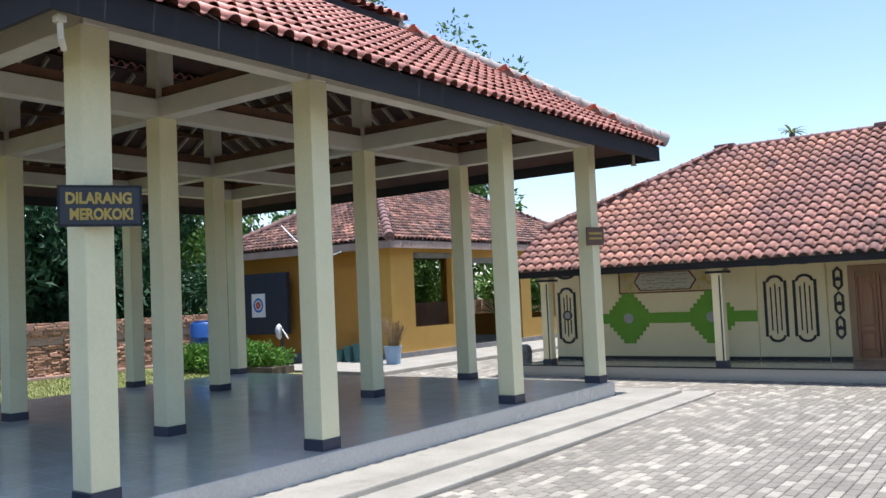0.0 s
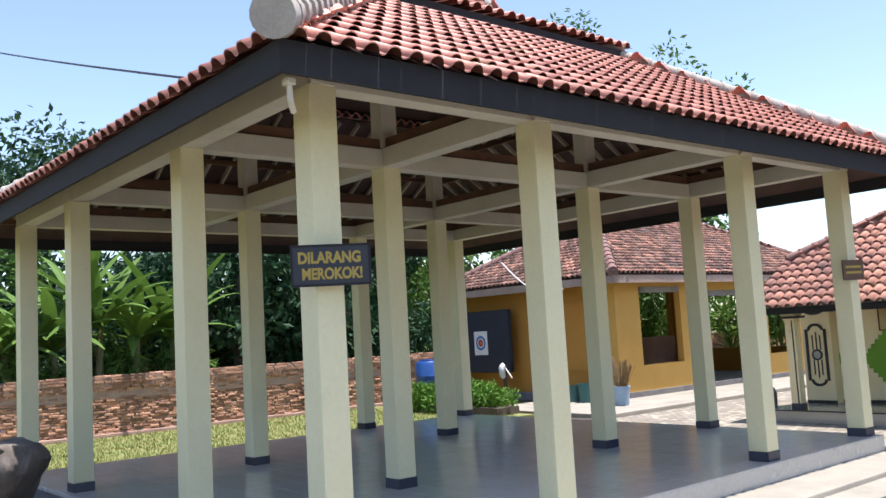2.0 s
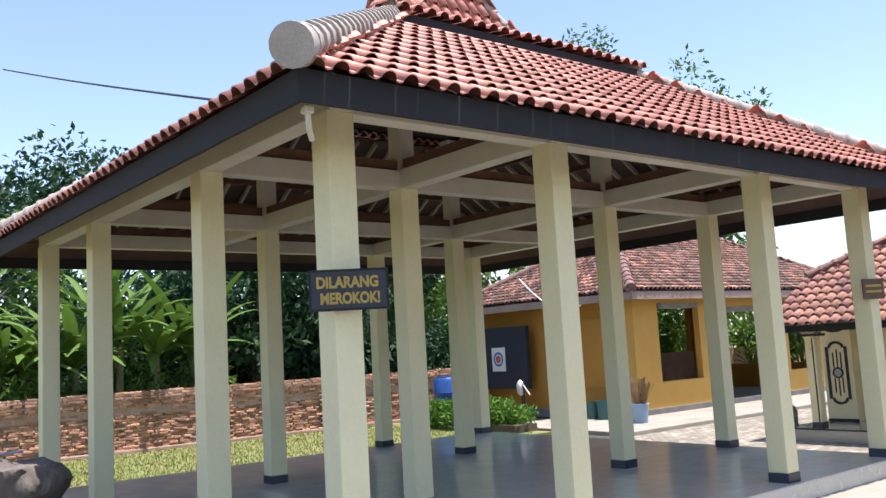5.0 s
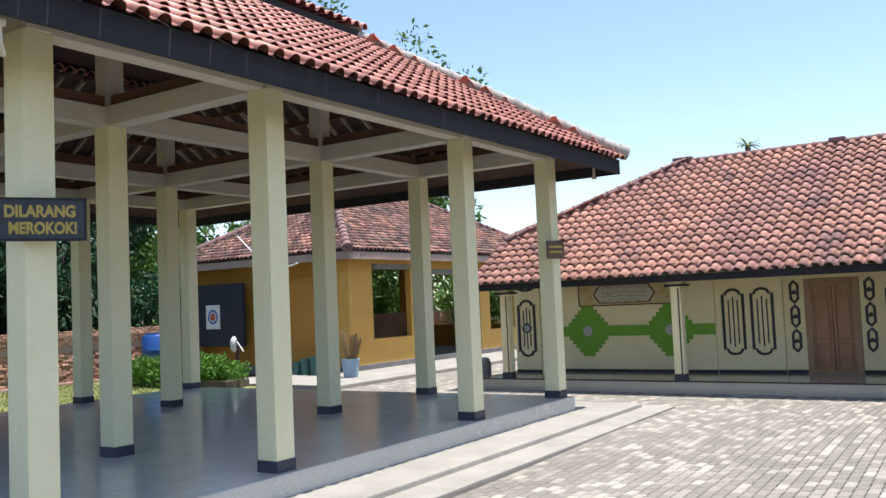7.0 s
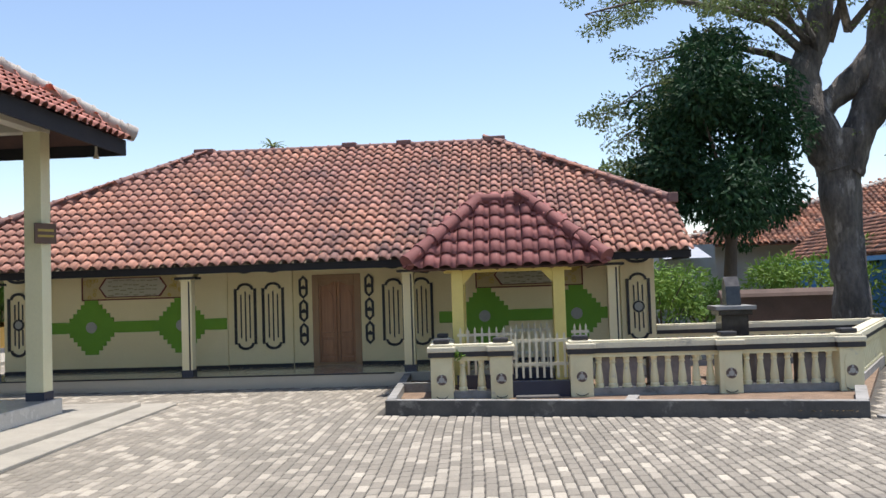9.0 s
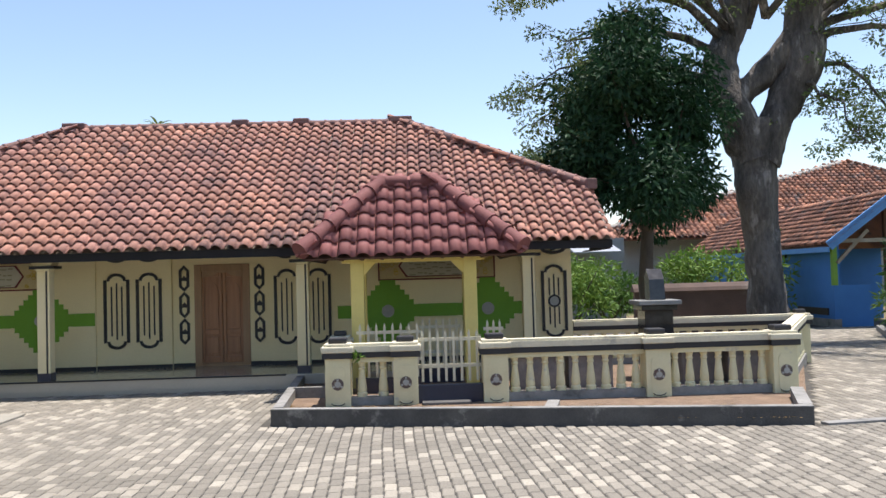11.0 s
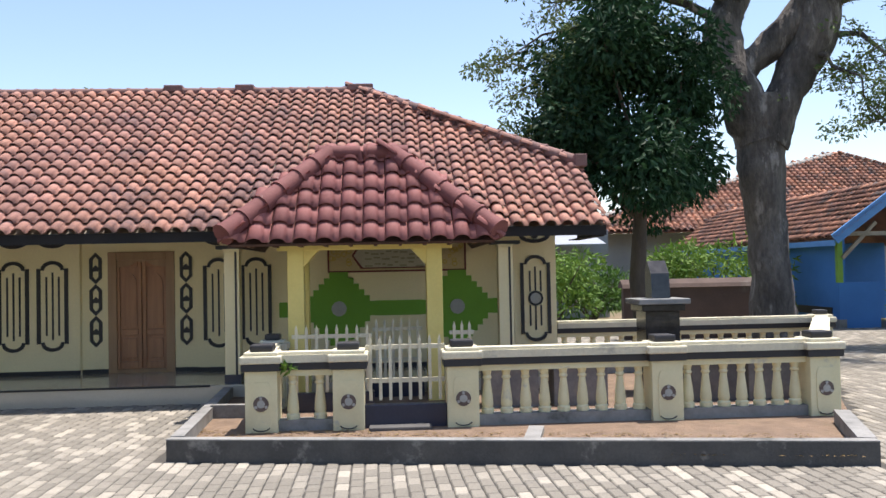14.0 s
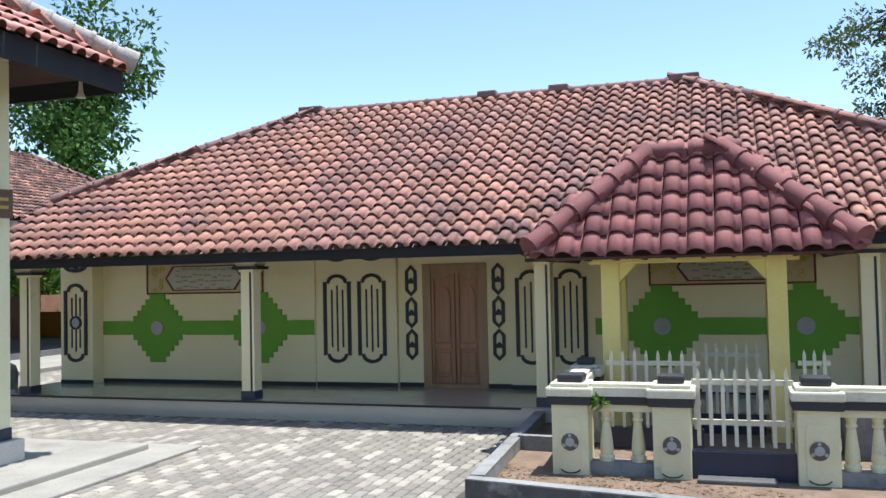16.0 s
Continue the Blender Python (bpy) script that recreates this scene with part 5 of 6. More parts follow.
part("pedestal", box(11.24, 11.72, 12.42, 12.90, 0.05, 1.24, 0.01), M["granite"], MON)
part("lower_ledge", box(11.18, 11.78, 12.36, 12.96, 1.24, 1.33, 0.01), M["granite"], MON)
part("top_ledge", box(11.12, 11.84, 12.30, 13.02, 1.335, 1.41, 0.012), M["granite_light"], MON, "worn grey ledge")
part("tablet", prism([(12.50, 1.411), (12.82, 1.411), (12.82, 1.82), (12.70, 1.94), (12.54, 1.76)], "x", 11.36, 11.62), M["granite"], MON)
part("tablet_face", prism(disc(12.68, 1.64, 0.11, 16), "x", 11.62, 11.626), M["granite_light"], MON)
TOMB = thing("stone_bench", (9.6, 11.9, 0.1), "low dark stone seat behind the balustrade", "bench")
part("bench_top", box(8.85, 10.6, 11.6, 12.1, 0.60, 0.68, 0.015), M["granite"], TOMB)
part("bench_leg", box(8.9, 9.6, 11.65, 12.05, 0.08, 0.60, 0.01), M["stone"], TOMB)
part("bench_leg", box(9.8, 10.5, 11.65, 12.05, 0.08, 0.60, 0.01), M["stone"], TOMB)
part("bench_top", box(11.55, 13.0, 11.6, 12.1, 0.60, 0.68, 0.015), M["granite"], TOMB)
part("bench_leg", box(11.6, 12.2, 11.65, 12.05, 0.08, 0.60, 0.01), M["stone"], TOMB)
part("bench_leg", box(12.35, 12.95, 11.65, 12.05, 0.08, 0.60, 0.01), M["stone"], TOMB)

# ---- yellow building ----
YB = thing("yellow_building", (-13.9, 22, 0), "ochre yellow building with wide openings and old tiled roof", "building")
YX, YW, YS, YN, YH = -10.3, -17.6, 16.0, 28.6, 3.72


def wall_x(x, y0, y1, z0, z1, mat="ochre"):
    part("wall", box(x - 0.22, x, y0, y1, z0, z1), M[mat], YB)


wall_x(YX, YS, 17.15, 0.1, YH)
wall_x(YX, 17.15, 19.2, 0.1, 1.05)
wall_x(YX, 17.15, 19.2, 3.45, YH)
wall_x(YX, 19.2, 19.95, 0.1, YH)
wall_x(YX, 19.95, 23.6, 3.3, YH)
wall_x(YX, 23.6, 24.3, 0.1, YH)
wall_x(YX, 24.3, 26.3, 0.1, 1.0)
wall_x(YX, 24.3, 26.3, 3.3, YH)
wall_x(YX, 26.3, YN, 0.1, YH)
# south wall takes the browner ochre to stand for shade; the shutter shares it
part("wall", box(YW, -11.25, YS + 0.08, YS + 0.22, 0.1, YH), M["ochre_shaded"], YB, "recessed ochre wall coloured browner for shade")
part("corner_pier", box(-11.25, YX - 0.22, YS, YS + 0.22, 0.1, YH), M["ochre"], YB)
part("doorway", box(-12.6, -11.6, YS + 0.03, YS + 0.081, 0.95, 3.1), M["ochre_shaded"], YB, "brown shuttered opening")
# west and north walls: interior dimness put into the browner ochre
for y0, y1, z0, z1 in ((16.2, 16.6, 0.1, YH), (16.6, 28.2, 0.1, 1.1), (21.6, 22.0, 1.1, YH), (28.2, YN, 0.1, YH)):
    wall_x(YW + 0.22, y0, y1, z0, z1, "ochre_shaded")
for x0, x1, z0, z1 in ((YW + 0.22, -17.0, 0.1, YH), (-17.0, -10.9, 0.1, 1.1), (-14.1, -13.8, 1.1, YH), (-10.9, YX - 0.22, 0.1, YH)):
    part("wall", box(x0, x1, YN - 0.22, YN, z0, z1), M["ochre_shaded"], YB)
part("lintel", box(YX - 0.24, YX + 0.01, 17.15, 19.2, 3.28, 3.45), M["rough_concrete"], YB)
part("lintel", box(YX - 0.24, YX + 0.01, 19.95, 23.6, 3.12, 3.3), M["rough_concrete"], YB)
part("inner_floor", box(YW, YX, YS, YN, 0.0, 0.14), M["slab"], YB)
part("foundation", box(YX - 0.01, YX + 0.05, YS - 0.05, YN, 0.0, 0.28, 0.01), M["stone"], YB, "dark stone foundation")
part("foundation", box(YW, YX - 0.011, YS - 0.05, YS - 0.001, 0.0, 0.28, 0.01), M["stone"], YB)
part("ceiling_board", box(YW, YX, YS, YN, YH, YH + 0.05), M["rough_concrete"], YB)
yx0, yx1, yy0, yy1, yz = YW - 0.6, YX + 0.62, YS - 0.7, YN + 0.6, 3.78
ryx, ryy0, ryy1, ryz = -13.95, 19.6, 25.0, 6.25
for a, b, c, d in (((yx1, yy0, yz), (yx1, yy1, yz), (ryx, ryy1, ryz), (ryx, ryy0, ryz)), ((yx0, yy0, yz), (yx1, yy0, yz), (ryx, ryy0, ryz), (ryx, ryy0, ryz)), ((yx0, yy1, yz), (yx0, yy0, yz), (ryx, ryy0, ryz), (ryx, ryy1, ryz)), ((yx1, yy1, yz), (yx0, yy1, yz), (ryx, ryy1, ryz), (ryx, ryy1, ryz))):
    va, vb, vc, vd = Vector(a), Vector(b), Vector(c), Vector(d)
    pts = [va, vb, vc] + ([vd] if (vc - vd).length > 0.01 else [])
    part("roof_boarding", sheet([p - Vector((0, 0, 0.02)) for p in pts], 0.05), M["underlay"], YB)
    al = (vb - va).normalized()
    uu = (vd - va) - al * (vd - va).dot(al)
    tiled_face(YB, va, al, uu, (vb - va).length, uu.length, (vd - va).dot(al), (vb - vc).dot(al), M["tile_mossy"], 0.21, 0.23, seed=21, label="old mottled clay roof tiles")
for p in ((yx1, yy0), (yx0, yy0)):
    cap_row(YB, (*p, yz), (ryx, ryy0, ryz), 0.15, 0.4, M["cap_brown"], lift=0.08)
for p in ((yx1, yy1), (yx0, yy1)):
    cap_row(YB, (*p, yz), (ryx, ryy1, ryz), 0.13, 0.4, M["cap_brown"], lift=0.08)
cap_row(YB, (ryx, ryy0, ryz), (ryx, ryy1, ryz), 0.13, 0.4, M["cap_brown"], lift=0.06)
part("eave_board", box(yx1 - 0.03, yx1 + 0.01, yy0, yy1, yz - 0.24, yz - 0.01), M["eave_brown"], YB, "faded eave board")
part("eave_board", box(yx0, yx1 - 0.031, yy0 - 0.01, yy0 + 0.03, yz - 0.24, yz - 0.01), M["eave_brown"], YB)
TERR = thing("terrace", (-9, 14, 0), "pale concrete terrace step before the yellow building", "step", kind="structure")
part("terrace_slab", box(-12.6, -7.7, 12.4, 15.94, -0.05, 0.12, 0.02), M["slab"], TERR)
part("terrace_slab", box(-10.24, -7.7, 15.94, 28.5, -0.05, 0.119, 0.02), M["slab"], TERR)

# archery target
TGT = thing("archery_target", (-15.6, 15.5, 0.1), "dark square archery butt with white paper target", "target")
part("butt", box(-17.2, -14.55, 15.55, 15.72, 0.95, 3.05, 0.02), M["board"], TGT)
part("stand_leg", box(-16.9, -16.8, 15.6, 15.7, 0.0, 0.95), M["timber"], TGT)
part("stand_leg", box(-15.0, -14.9, 15.6, 15.7, 0.0, 0.95), M["timber"], TGT)
part("target_paper", box(-16.3, -15.62, 15.535, 15.55, 1.55, 2.36), M["paper"], TGT)
for r, mt, k in ((0.25, "ring_blue", 0), (0.17, "paper", 1), (0.13, "ring_red", 2), (0.03, "ring_gold", 3)):
    part("target_ring", prism(disc(-15.96, 1.96, r), "y", 15.534 - 0.003 * (k + 1), 15.535), M[mt], TGT)

DRUM = thing("water_drum", (-14.6, 12.6, 0), "blue plastic water drum", "drum")
part("drum_body", lathe([(0.38, 0), (0.42, 0.05), (0.42, 0.35), (0.435, 0.38), (0.42, 0.41), (0.42, 0.85), (0.435, 0.88), (0.42, 0.91), (0.42, 1.25), (0.36, 1.33)], (-14.9, 12.4, 0.2), 24), M["plastic_blue"], DRUM, smooth=True)
part("drum_lid", lathe([(0.3, 0), (0.3, 0.04), (0.1, 0.05)], (-14.9, 12.4, 1.53), 20), M["plastic_blue"], DRUM)
for k, (x, y, r, h, mt, lb) in enumerate(((-11.2, 14.95, 0.17, 0.45, "plastic_teal", "teal plastic bin on the terrace"), (-10.72, 14.9, 0.2, 0.52, "plastic_teal", "dark teal plastic bin on the terrace"), (-11.6, 15.0, 0.14, 0.34, "plastic_teal", "small teal bucket beside the bins"))):
    b = thing("bin", (x, y, 0.12), lb, "bin", "bins on the terrace")
    part("bin_body", lathe([(r * 0.8, 0), (r, h), (r * 1.08, h), (r * 1.08, h + 0.03), (r * 0.94, h + 0.03), (r * 0.76, 0.03)], (x, y, 0.12), 18), M[mt], b, smooth=True)
PAIL = thing("broom_pail", (-9.05, 14.5, 0.12), "pale blue pail holding upturned straw brooms", "pail")
part("pail_body", lathe([(0.2, 0), (0.25, 0.48), (0.27, 0.48), (0.27, 0.52), (0.23, 0.52), (0.18, 0.03)], (-9.05, 14.5, 0.12), 20), M["pail"], PAIL, smooth=True)
rnd = np.random.default_rng(9)
for k, (dx, dy) in enumerate(((-0.2, 0.02), (0.08, 0.03), (0.3, -0.05))):
    br = bmesh.new()
    for s in range(40):
        a, b_ = rnd.normal(size=2) * 0.03, rnd.normal(size=2) * 0.07
        tube([(-9.05 + a[0], 14.5 + a[1], 0.3), (-9.05 + dx * 1.4 + b_[0], 14.5 + dy + b_[1], 1.35 + 0.12 * rnd.random() - 0.1 * k)], [0.008, 0.004], 4, br)
    part("broom", br, M["straw"], PAIL, "straw broom")
LAMP = thing("hand_pump", (-11.9, 12.7, 0), "pole with a tied white cloth and rod", "pole")
part("pole", tube([(-11.9, 12.9, 0.1), (-11.9, 12.9, 1.35)], 0.025), M["cable"], LAMP)
part("cloth", lathe([(0.02, 0), (0.1, 0.08), (0.12, 0.3), (0.06, 0.42), (0.02, 0.45)], (-12.05, 12.9, 0.95), 10), M["rope"], LAMP, smooth=True)
part("rod", tube([(-12.05, 12.9, 1.4), (-11.62, 12.85, 0.98)], 0.02), M["rope"], LAMP)
pts = [(-14.5 + 4.2 * s, 15.4 - 1.6 * s, 4.6 - 1.15 * math.sin(math.pi * min(s * 0.62 + 0.0, 1)) - 0.1 * s) for s in np.linspace(0, 1, 14)]
solo("hanging_cable", tube(pts, 0.022, 6), M["rope"], "slack white cable hanging between eaves", "cable")
pts = [(-7.36 - 19.1 * s, 2.1 - 0.1 * s, 7.03 + 6.26 * s - 0.05 * math.sin(math.pi * s)) for s in np.linspace(0, 1, 16)]
solo("overhead_cable", tube(pts, 0.025, 6), M["cable"], "black overhead cable sagging to the pavilion roof", "cable")
# ---- blue house and what lies beyond the lane ----
BH = thing("blue_house", (25, 29, 0), "blue painted house with gabled tile roof", "house")
bx, by = 20.4, 24.6
part("wall", box(bx, bx + 0.2, by, 37, 0.25, 2.65), M["blue"], BH)
part("wall_foot", box(bx - 0.02, bx + 0.2, by - 0.01, 37, 0, 0.25), M["rough_concrete"], BH)
part("wall", box(bx + 0.2, bx + 1.2, by, by + 0.2, 0.0, 1.3), M["blue"], BH, "light blue low wall")
part("wall", box(bx + 0.2, 24.1, by + 4.0, by + 4.2, 0.0, 2.5), M["blue"], BH)
part("vent", box(bx - 0.03, bx + 0.01, by + 0.4, by + 2.6, 0.36, 0.58), M["black"], BH)
part("vent", box(bx - 0.03, bx + 0.01, by + 3.4, by + 6.0, 2.25, 2.5), M["black"], BH)
part("post", box(bx - 0.03, bx + 0.12, by - 0.03, by + 0.12, 1.3, 2.7), M["lime"], BH, "lime green post")
part("post", box(22.02, 22.17, by - 0.1, by + 0.05, 1.0, 3.8), M["timber"], BH)
part("tie", box(bx, 24.2, by - 0.12, by - 0.02, 2.62, 2.74), M["rafter"], BH)
part("strut", stick((bx + 0.1, by - 0.05, 2.0), (bx + 1.1, by - 0.05, 3.0), 0.08, 0.1), M["rafter"], BH)
gA, gB, gC = Vector((20.0, 24.0, 2.52)), Vector((22.1, 24.0, 4.03)), Vector((24.3, 24.0, 2.45))
wv = Vector((0, 14.0, 0))
for a, b in ((gA, gB), (gB, gC)):
    part("barge_board", stick(a, b, 0.06, 0.3), M["blue_trim"], BH, "light blue barge board")
part("roof_boarding", sheet([gA + wv, gA, gB, gB + wv], 0.06), M["tile_far"], BH)
part("roof_boarding", sheet([gB + wv, gB, gC, gC + wv], 0.06), M["tile_far"], BH)
tiled_face(BH, gA + wv, (0, -1, 0), gB - gA, 14.0, (gB - gA).length, 0, 0, M["tile_far"], 0.24, 0.28, seed=31)
part("eave_board", stick(gA + wv - Vector((0, 0, 0.1)), gA - Vector((0, 0, 0.1)), 0.04, 0.16), M["blue_trim"], BH)

OH = thing("orange_roof_house", (34, 46, 0), "house with broad orange tiled hip roofs", "house")
part("wall", box(16.5, 46, 40, 56, 0, 3.4), M["grey_wall"], OH)
for x0, x1, y0, y1, z0, z1, rx in ((14.5, 40, 38.5, 56, 3.4, 7.6, (31.3, 32.0)), (32, 50, 40.5, 58, 3.4, 7.1, (35.7, 36.3))):
    ryc = (y0 + y1) / 2 - 1.5
    c1, c2 = (rx[0], ryc, z1), (rx[1], ryc, z1)
    for a, b, c, d in (((x0, y0, z0), (x1, y0, z0), c2, c1), ((x1, y0, z0), (x1, y1, z0), c2, c2), ((x0, y1, z0), (x0, y0, z0), c1, c1)):
        va, vb, vc, vd = Vector(a), Vector(b), Vector(c), Vector(d)
        pts = [va, vb, vc] + ([vd] if (vc - vd).length > 0.01 else [])
        part("roof_boarding", sheet(pts, 0.06), M["tile_far"], OH)
        al = (vb - va).normalized()
        uu = (vd - va) - al * (vd - va).dot(al)
        tiled_face(OH, va, al, uu, (vb - va).length, uu.length, (vd - va).dot(al), (vb - vc).dot(al), M["tile_far"], 0.3, 0.36, seed=33)
    for p, q in (((x0, y0, z0), c1), ((x1, y0, z0), c2)):
        cap_row(OH, p, q, 0.16, 0.5, M["cap_grey"], lift=0.05)
SH = thing("grey_shed", (17, 40, 0), "grey concrete shed with faded sheet roof", "shed")
part("wall", box(13.6, 15.9, 33.0, 34.3, 0, 3.3), M["grey_wall"], SH)
part("sheet_roof", sheet([(13.4, 30.5, 2.7), (15.2, 30.5, 2.7), (15.2, 33.0, 3.2), (13.4, 33.0, 3.2)], 0.06), M["steel_roof"], SH)
part("door", box(14.9, 15.6, 32.95, 33.0, 0.1, 2.9), M["steel_roof"], SH, "pale blue metal door")

BW = thing("low_brick_wall", (16.5, 23.2, 0), "low dark mossy brick wall with tile coping", "wall", kind="structure")
part("wall_core", box(13.6, 17.5, 22.4, 22.6, 0, 1.32), M["brown_wall"], BW)
part("coping", prism([(22.28, 1.32), (22.72, 1.32), (22.66, 1.42), (22.5, 1.54), (22.34, 1.42)], "x", 13.55, 17.55), M["brown_wall"], BW)

# ---- great brick wall to the west ----
GW = thing("boundary_wall", (-17.3, 4, 0), "old red brick boundary wall with stepped coping", "wall", kind="structure")
WX = -17.3
part("wall_core", box(WX - 0.28, WX - 0.03, -14, 18, 0, 1.72), M["mortar"], GW)
part("wall_core", box(WX - 0.34, WX - 0.06, 18, 40, 0, 1.72), M["brick"], GW)
part("wall_core", box(WX - 0.34, WX - 0.06, -60, -14, 0, 1.72), M["brick"], GW)

part("render_band", box(WX - 0.03, WX + 0.042, -14, 18, 1.10, 1.33), M["wall_render"], GW, "crumbling pinkish render under the coping")
part("footing", box(WX - 0.03, WX + 0.11, -14, 18, 0.0, 0.20, 0.03), M["wall_render"], GW)

# ---- trees ----
def tree(name, at, height, trunk_r, crown, leaf, size, count, label, seed, limbs=7, fork=0.45, mat="bark_thin", lean=(0, 0), slim=0.45, droop=0.3, flat=0.75):
    """A tapered trunk, limbs that reach the clumps of an uneven crown, and leaves."""
    rnd = np.random.default_rng(seed)
    t = thing(name, at, label, "tree")
    base = Vector(at)
    top = base + Vector((lean[0], lean[1], height * fork))
    kink = base.lerp(top, 0.5) + Vector(rnd.normal(size=3) * trunk_r * 0.4)
    tr = tube([base - Vector((0, 0, 0.1)), base + Vector((0, 0, 0.15)), base + Vector((0, 0, 0.6)), kink, top], [trunk_r * 1.45, trunk_r * 1.25, trunk_r * 1.02, trunk_r * 0.9, trunk_r * 0.72], 12)
    part("trunk", tr, M[mat], t, smooth=True)
    cs, rs = [], []
    cx, cy, cz, rx, ry, rz = crown
    for k in range(limbs):
        a = 2 * math.pi * (k + rnd.random() * 0.6) / limbs
        f = 0.35 + 0.6 * rnd.random()
        end = Vector((cx + rx * f * math.cos(a), cy + ry * f * math.sin(a), cz + rz * (rnd.random() * 1.5 - 0.75)))
        m1 = top.lerp(end, 0.5) + Vector(rnd.normal(size=3) * 0.25) + Vector((0, 0, 0.15 * height * 0.2))
        part("limb", tube([top - Vector((0, 0, trunk_r)), m1, end], [trunk_r * 0.42, trunk_r * 0.22, trunk_r * 0.06], 7), M[mat], t, smooth=True)
        for s in range(3):
            cs.append(tuple(end + Vector(rnd.normal(size=3) * np.array((rx, ry, rz)) * 0.17)))
            r = (0.2 + 0.16 * rnd.random())
            rs.append((rx * r * 1.2, ry * r * 1.2, rz * r * flat * 1.2))
    for k in range(limbs * 2):
        d = rnd.normal(size=3)
        d /= np.linalg.norm(d)
        f = 0.3 + 0.6 * rnd.random()
        cs.append((cx + d[0] * rx * f, cy + d[1] * ry * f, cz + d[2] * rz * f))
        r = 0.2 + 0.16 * rnd.random()
        rs.append((rx * r * 1.2, ry * r * 1.2, rz * r * flat * 1.2))
    foliage(t, "crown", rnd, cs, rs, count / len(cs), size, M[leaf], droop=droop, slim=slim)
    return t


# dense mango-like tree
tree("mango_tree", (13.2, 19.3, 0.05), 7.2, 0.2, (12.75, 19.1, 5.5, 2.3, 2.1, 2.9), "leaf_dark", 0.19, 32000, "dense dark green tree behind the balustrade", 41, 12, 0.42, slim=0.35, droop=0.6)
# great rain tree with forked trunk
RT = thing("rain_tree", (16.5, 20.0, 0), "huge old tree with grey bark and forked trunk", "tree")
RTB = Vector((16.42, 20.0, 0.0))


def limb(pts, rad, n=12, name="limb"):
    P, R = [RTB + Vector(p) for p in pts], list(rad)
    fine_p, fine_r = [], []
    for i in range(len(P) - 1):
        a, b, c, d = P[max(i - 1, 0)], P[i], P[i + 1], P[min(i + 2, len(P) - 1)]
        for f in np.linspace(0, 1, 7)[:-1]:
            f = float(f)
            fine_p.append(0.5 * (2 * b + (c - a) * f + (2 * a - 5 * b + 4 * c - d) * f * f + (3 * b - a - 3 * c + d) * f ** 3))
            fine_r.append(R[i] + (R[i + 1] - R[i]) * f)
    bm = tube(fine_p + [P[-1]], fine_r + [R[-1]], 22)
    bm.normal_update()
    for v in bm.verts:
        q = v.co
        k = 0.10 * noise.noise(q * 1.3) + 0.05 * noise.noise(q * 3.7) + 0.03 * noise.noise(Vector((q.x * 9, q.y * 9, q.z * 2)))
        v.co = q + v.normal * k
    return part(name, bm, M["bark"], RT, smooth=True)


limb([(0, 0, -0.1), (0, 0, 0.3), (-0.02, 0, 1.4), (-0.1, 0, 3.0), (-0.2, 0, 4.3), (-0.15, 0, 5.0), (-0.1, 0, 5.7)], [0.64, 0.52, 0.46, 0.45, 0.49, 0.58, 0.5], 16, "trunk")
limb([(-0.2, 0, 4.7), (-0.52, 0, 5.6), (-0.86, 0.1, 6.4), (-0.93, 0.2, 7.3), (-0.5, 0.3, 8.4), (-0.3, 0.4, 9.8), (-0.6, 0.5, 11.6)], [0.56, 0.50, 0.45, 0.42, 0.36, 0.3, 0.18])
limb([(-0.1, 0, 4.7), (0.30, -0.1, 5.6), (0.74, -0.1, 6.4), (1.1, -0.2, 7.3), (1.2, -0.2, 8.6), (1.5, -0.2, 10.2), (1.9, -0.3, 12.0)], [0.54, 0.45, 0.47, 0.52, 0.46, 0.34, 0.2])
limb([(-0.9, 0.05, 6.0), (-0.5, 0.05, 6.35), (0.2, 0.0, 6.95), (0.7, -0.1, 7.5), (1.1, -0.15, 8.2)], [0.32, 0.33, 0.33, 0.34, 0.32], 10)
rr = np.random.default_rng(77)
cs, rs = [], []


def spray(start, end, r0, sag=0.6):
    """A long thin branch that droops towards its end and carries sprays of leaves."""
    s, e = Vector(start), Vector(end)
    pts = [s.lerp(e, f) + Vector((0, 0, sag * math.sin(math.pi * f))) + Vector(rr.normal(size=3) * 0.12 * (0 < f < 1)) for f in np.linspace(0, 1, 6)]
    part("branch", tube(pts, [r0 * (1 - 0.85 * f) for f in np.linspace(0, 1, 6)], 6), M["bark"], RT)
    twigs = bmesh.new()
    for f in np.linspace(0.35, 1.05, 9):
        p = s.lerp(e, min(f, 1)) + Vector((0, 0, sag * math.sin(math.pi * min(f, 1))))
        for k in range(2):
            c = p + Vector(rr.normal(size=3) * (0.55, 0.55, 0.25)) - Vector((0, 0, 0.12))
            tube([p, p.lerp(c, 0.6) + Vector((0, 0, 0.06)), c], [0.016, 0.011, 0.005], 4, twigs)
            cs.append(tuple(c))
            rs.append((0.34 + 0.24 * rr.random(), 0.34 + 0.24 * rr.random(), 0.13 + 0.09 * rr.random()))
    part("twig_spray", twigs, M["bark"], RT)


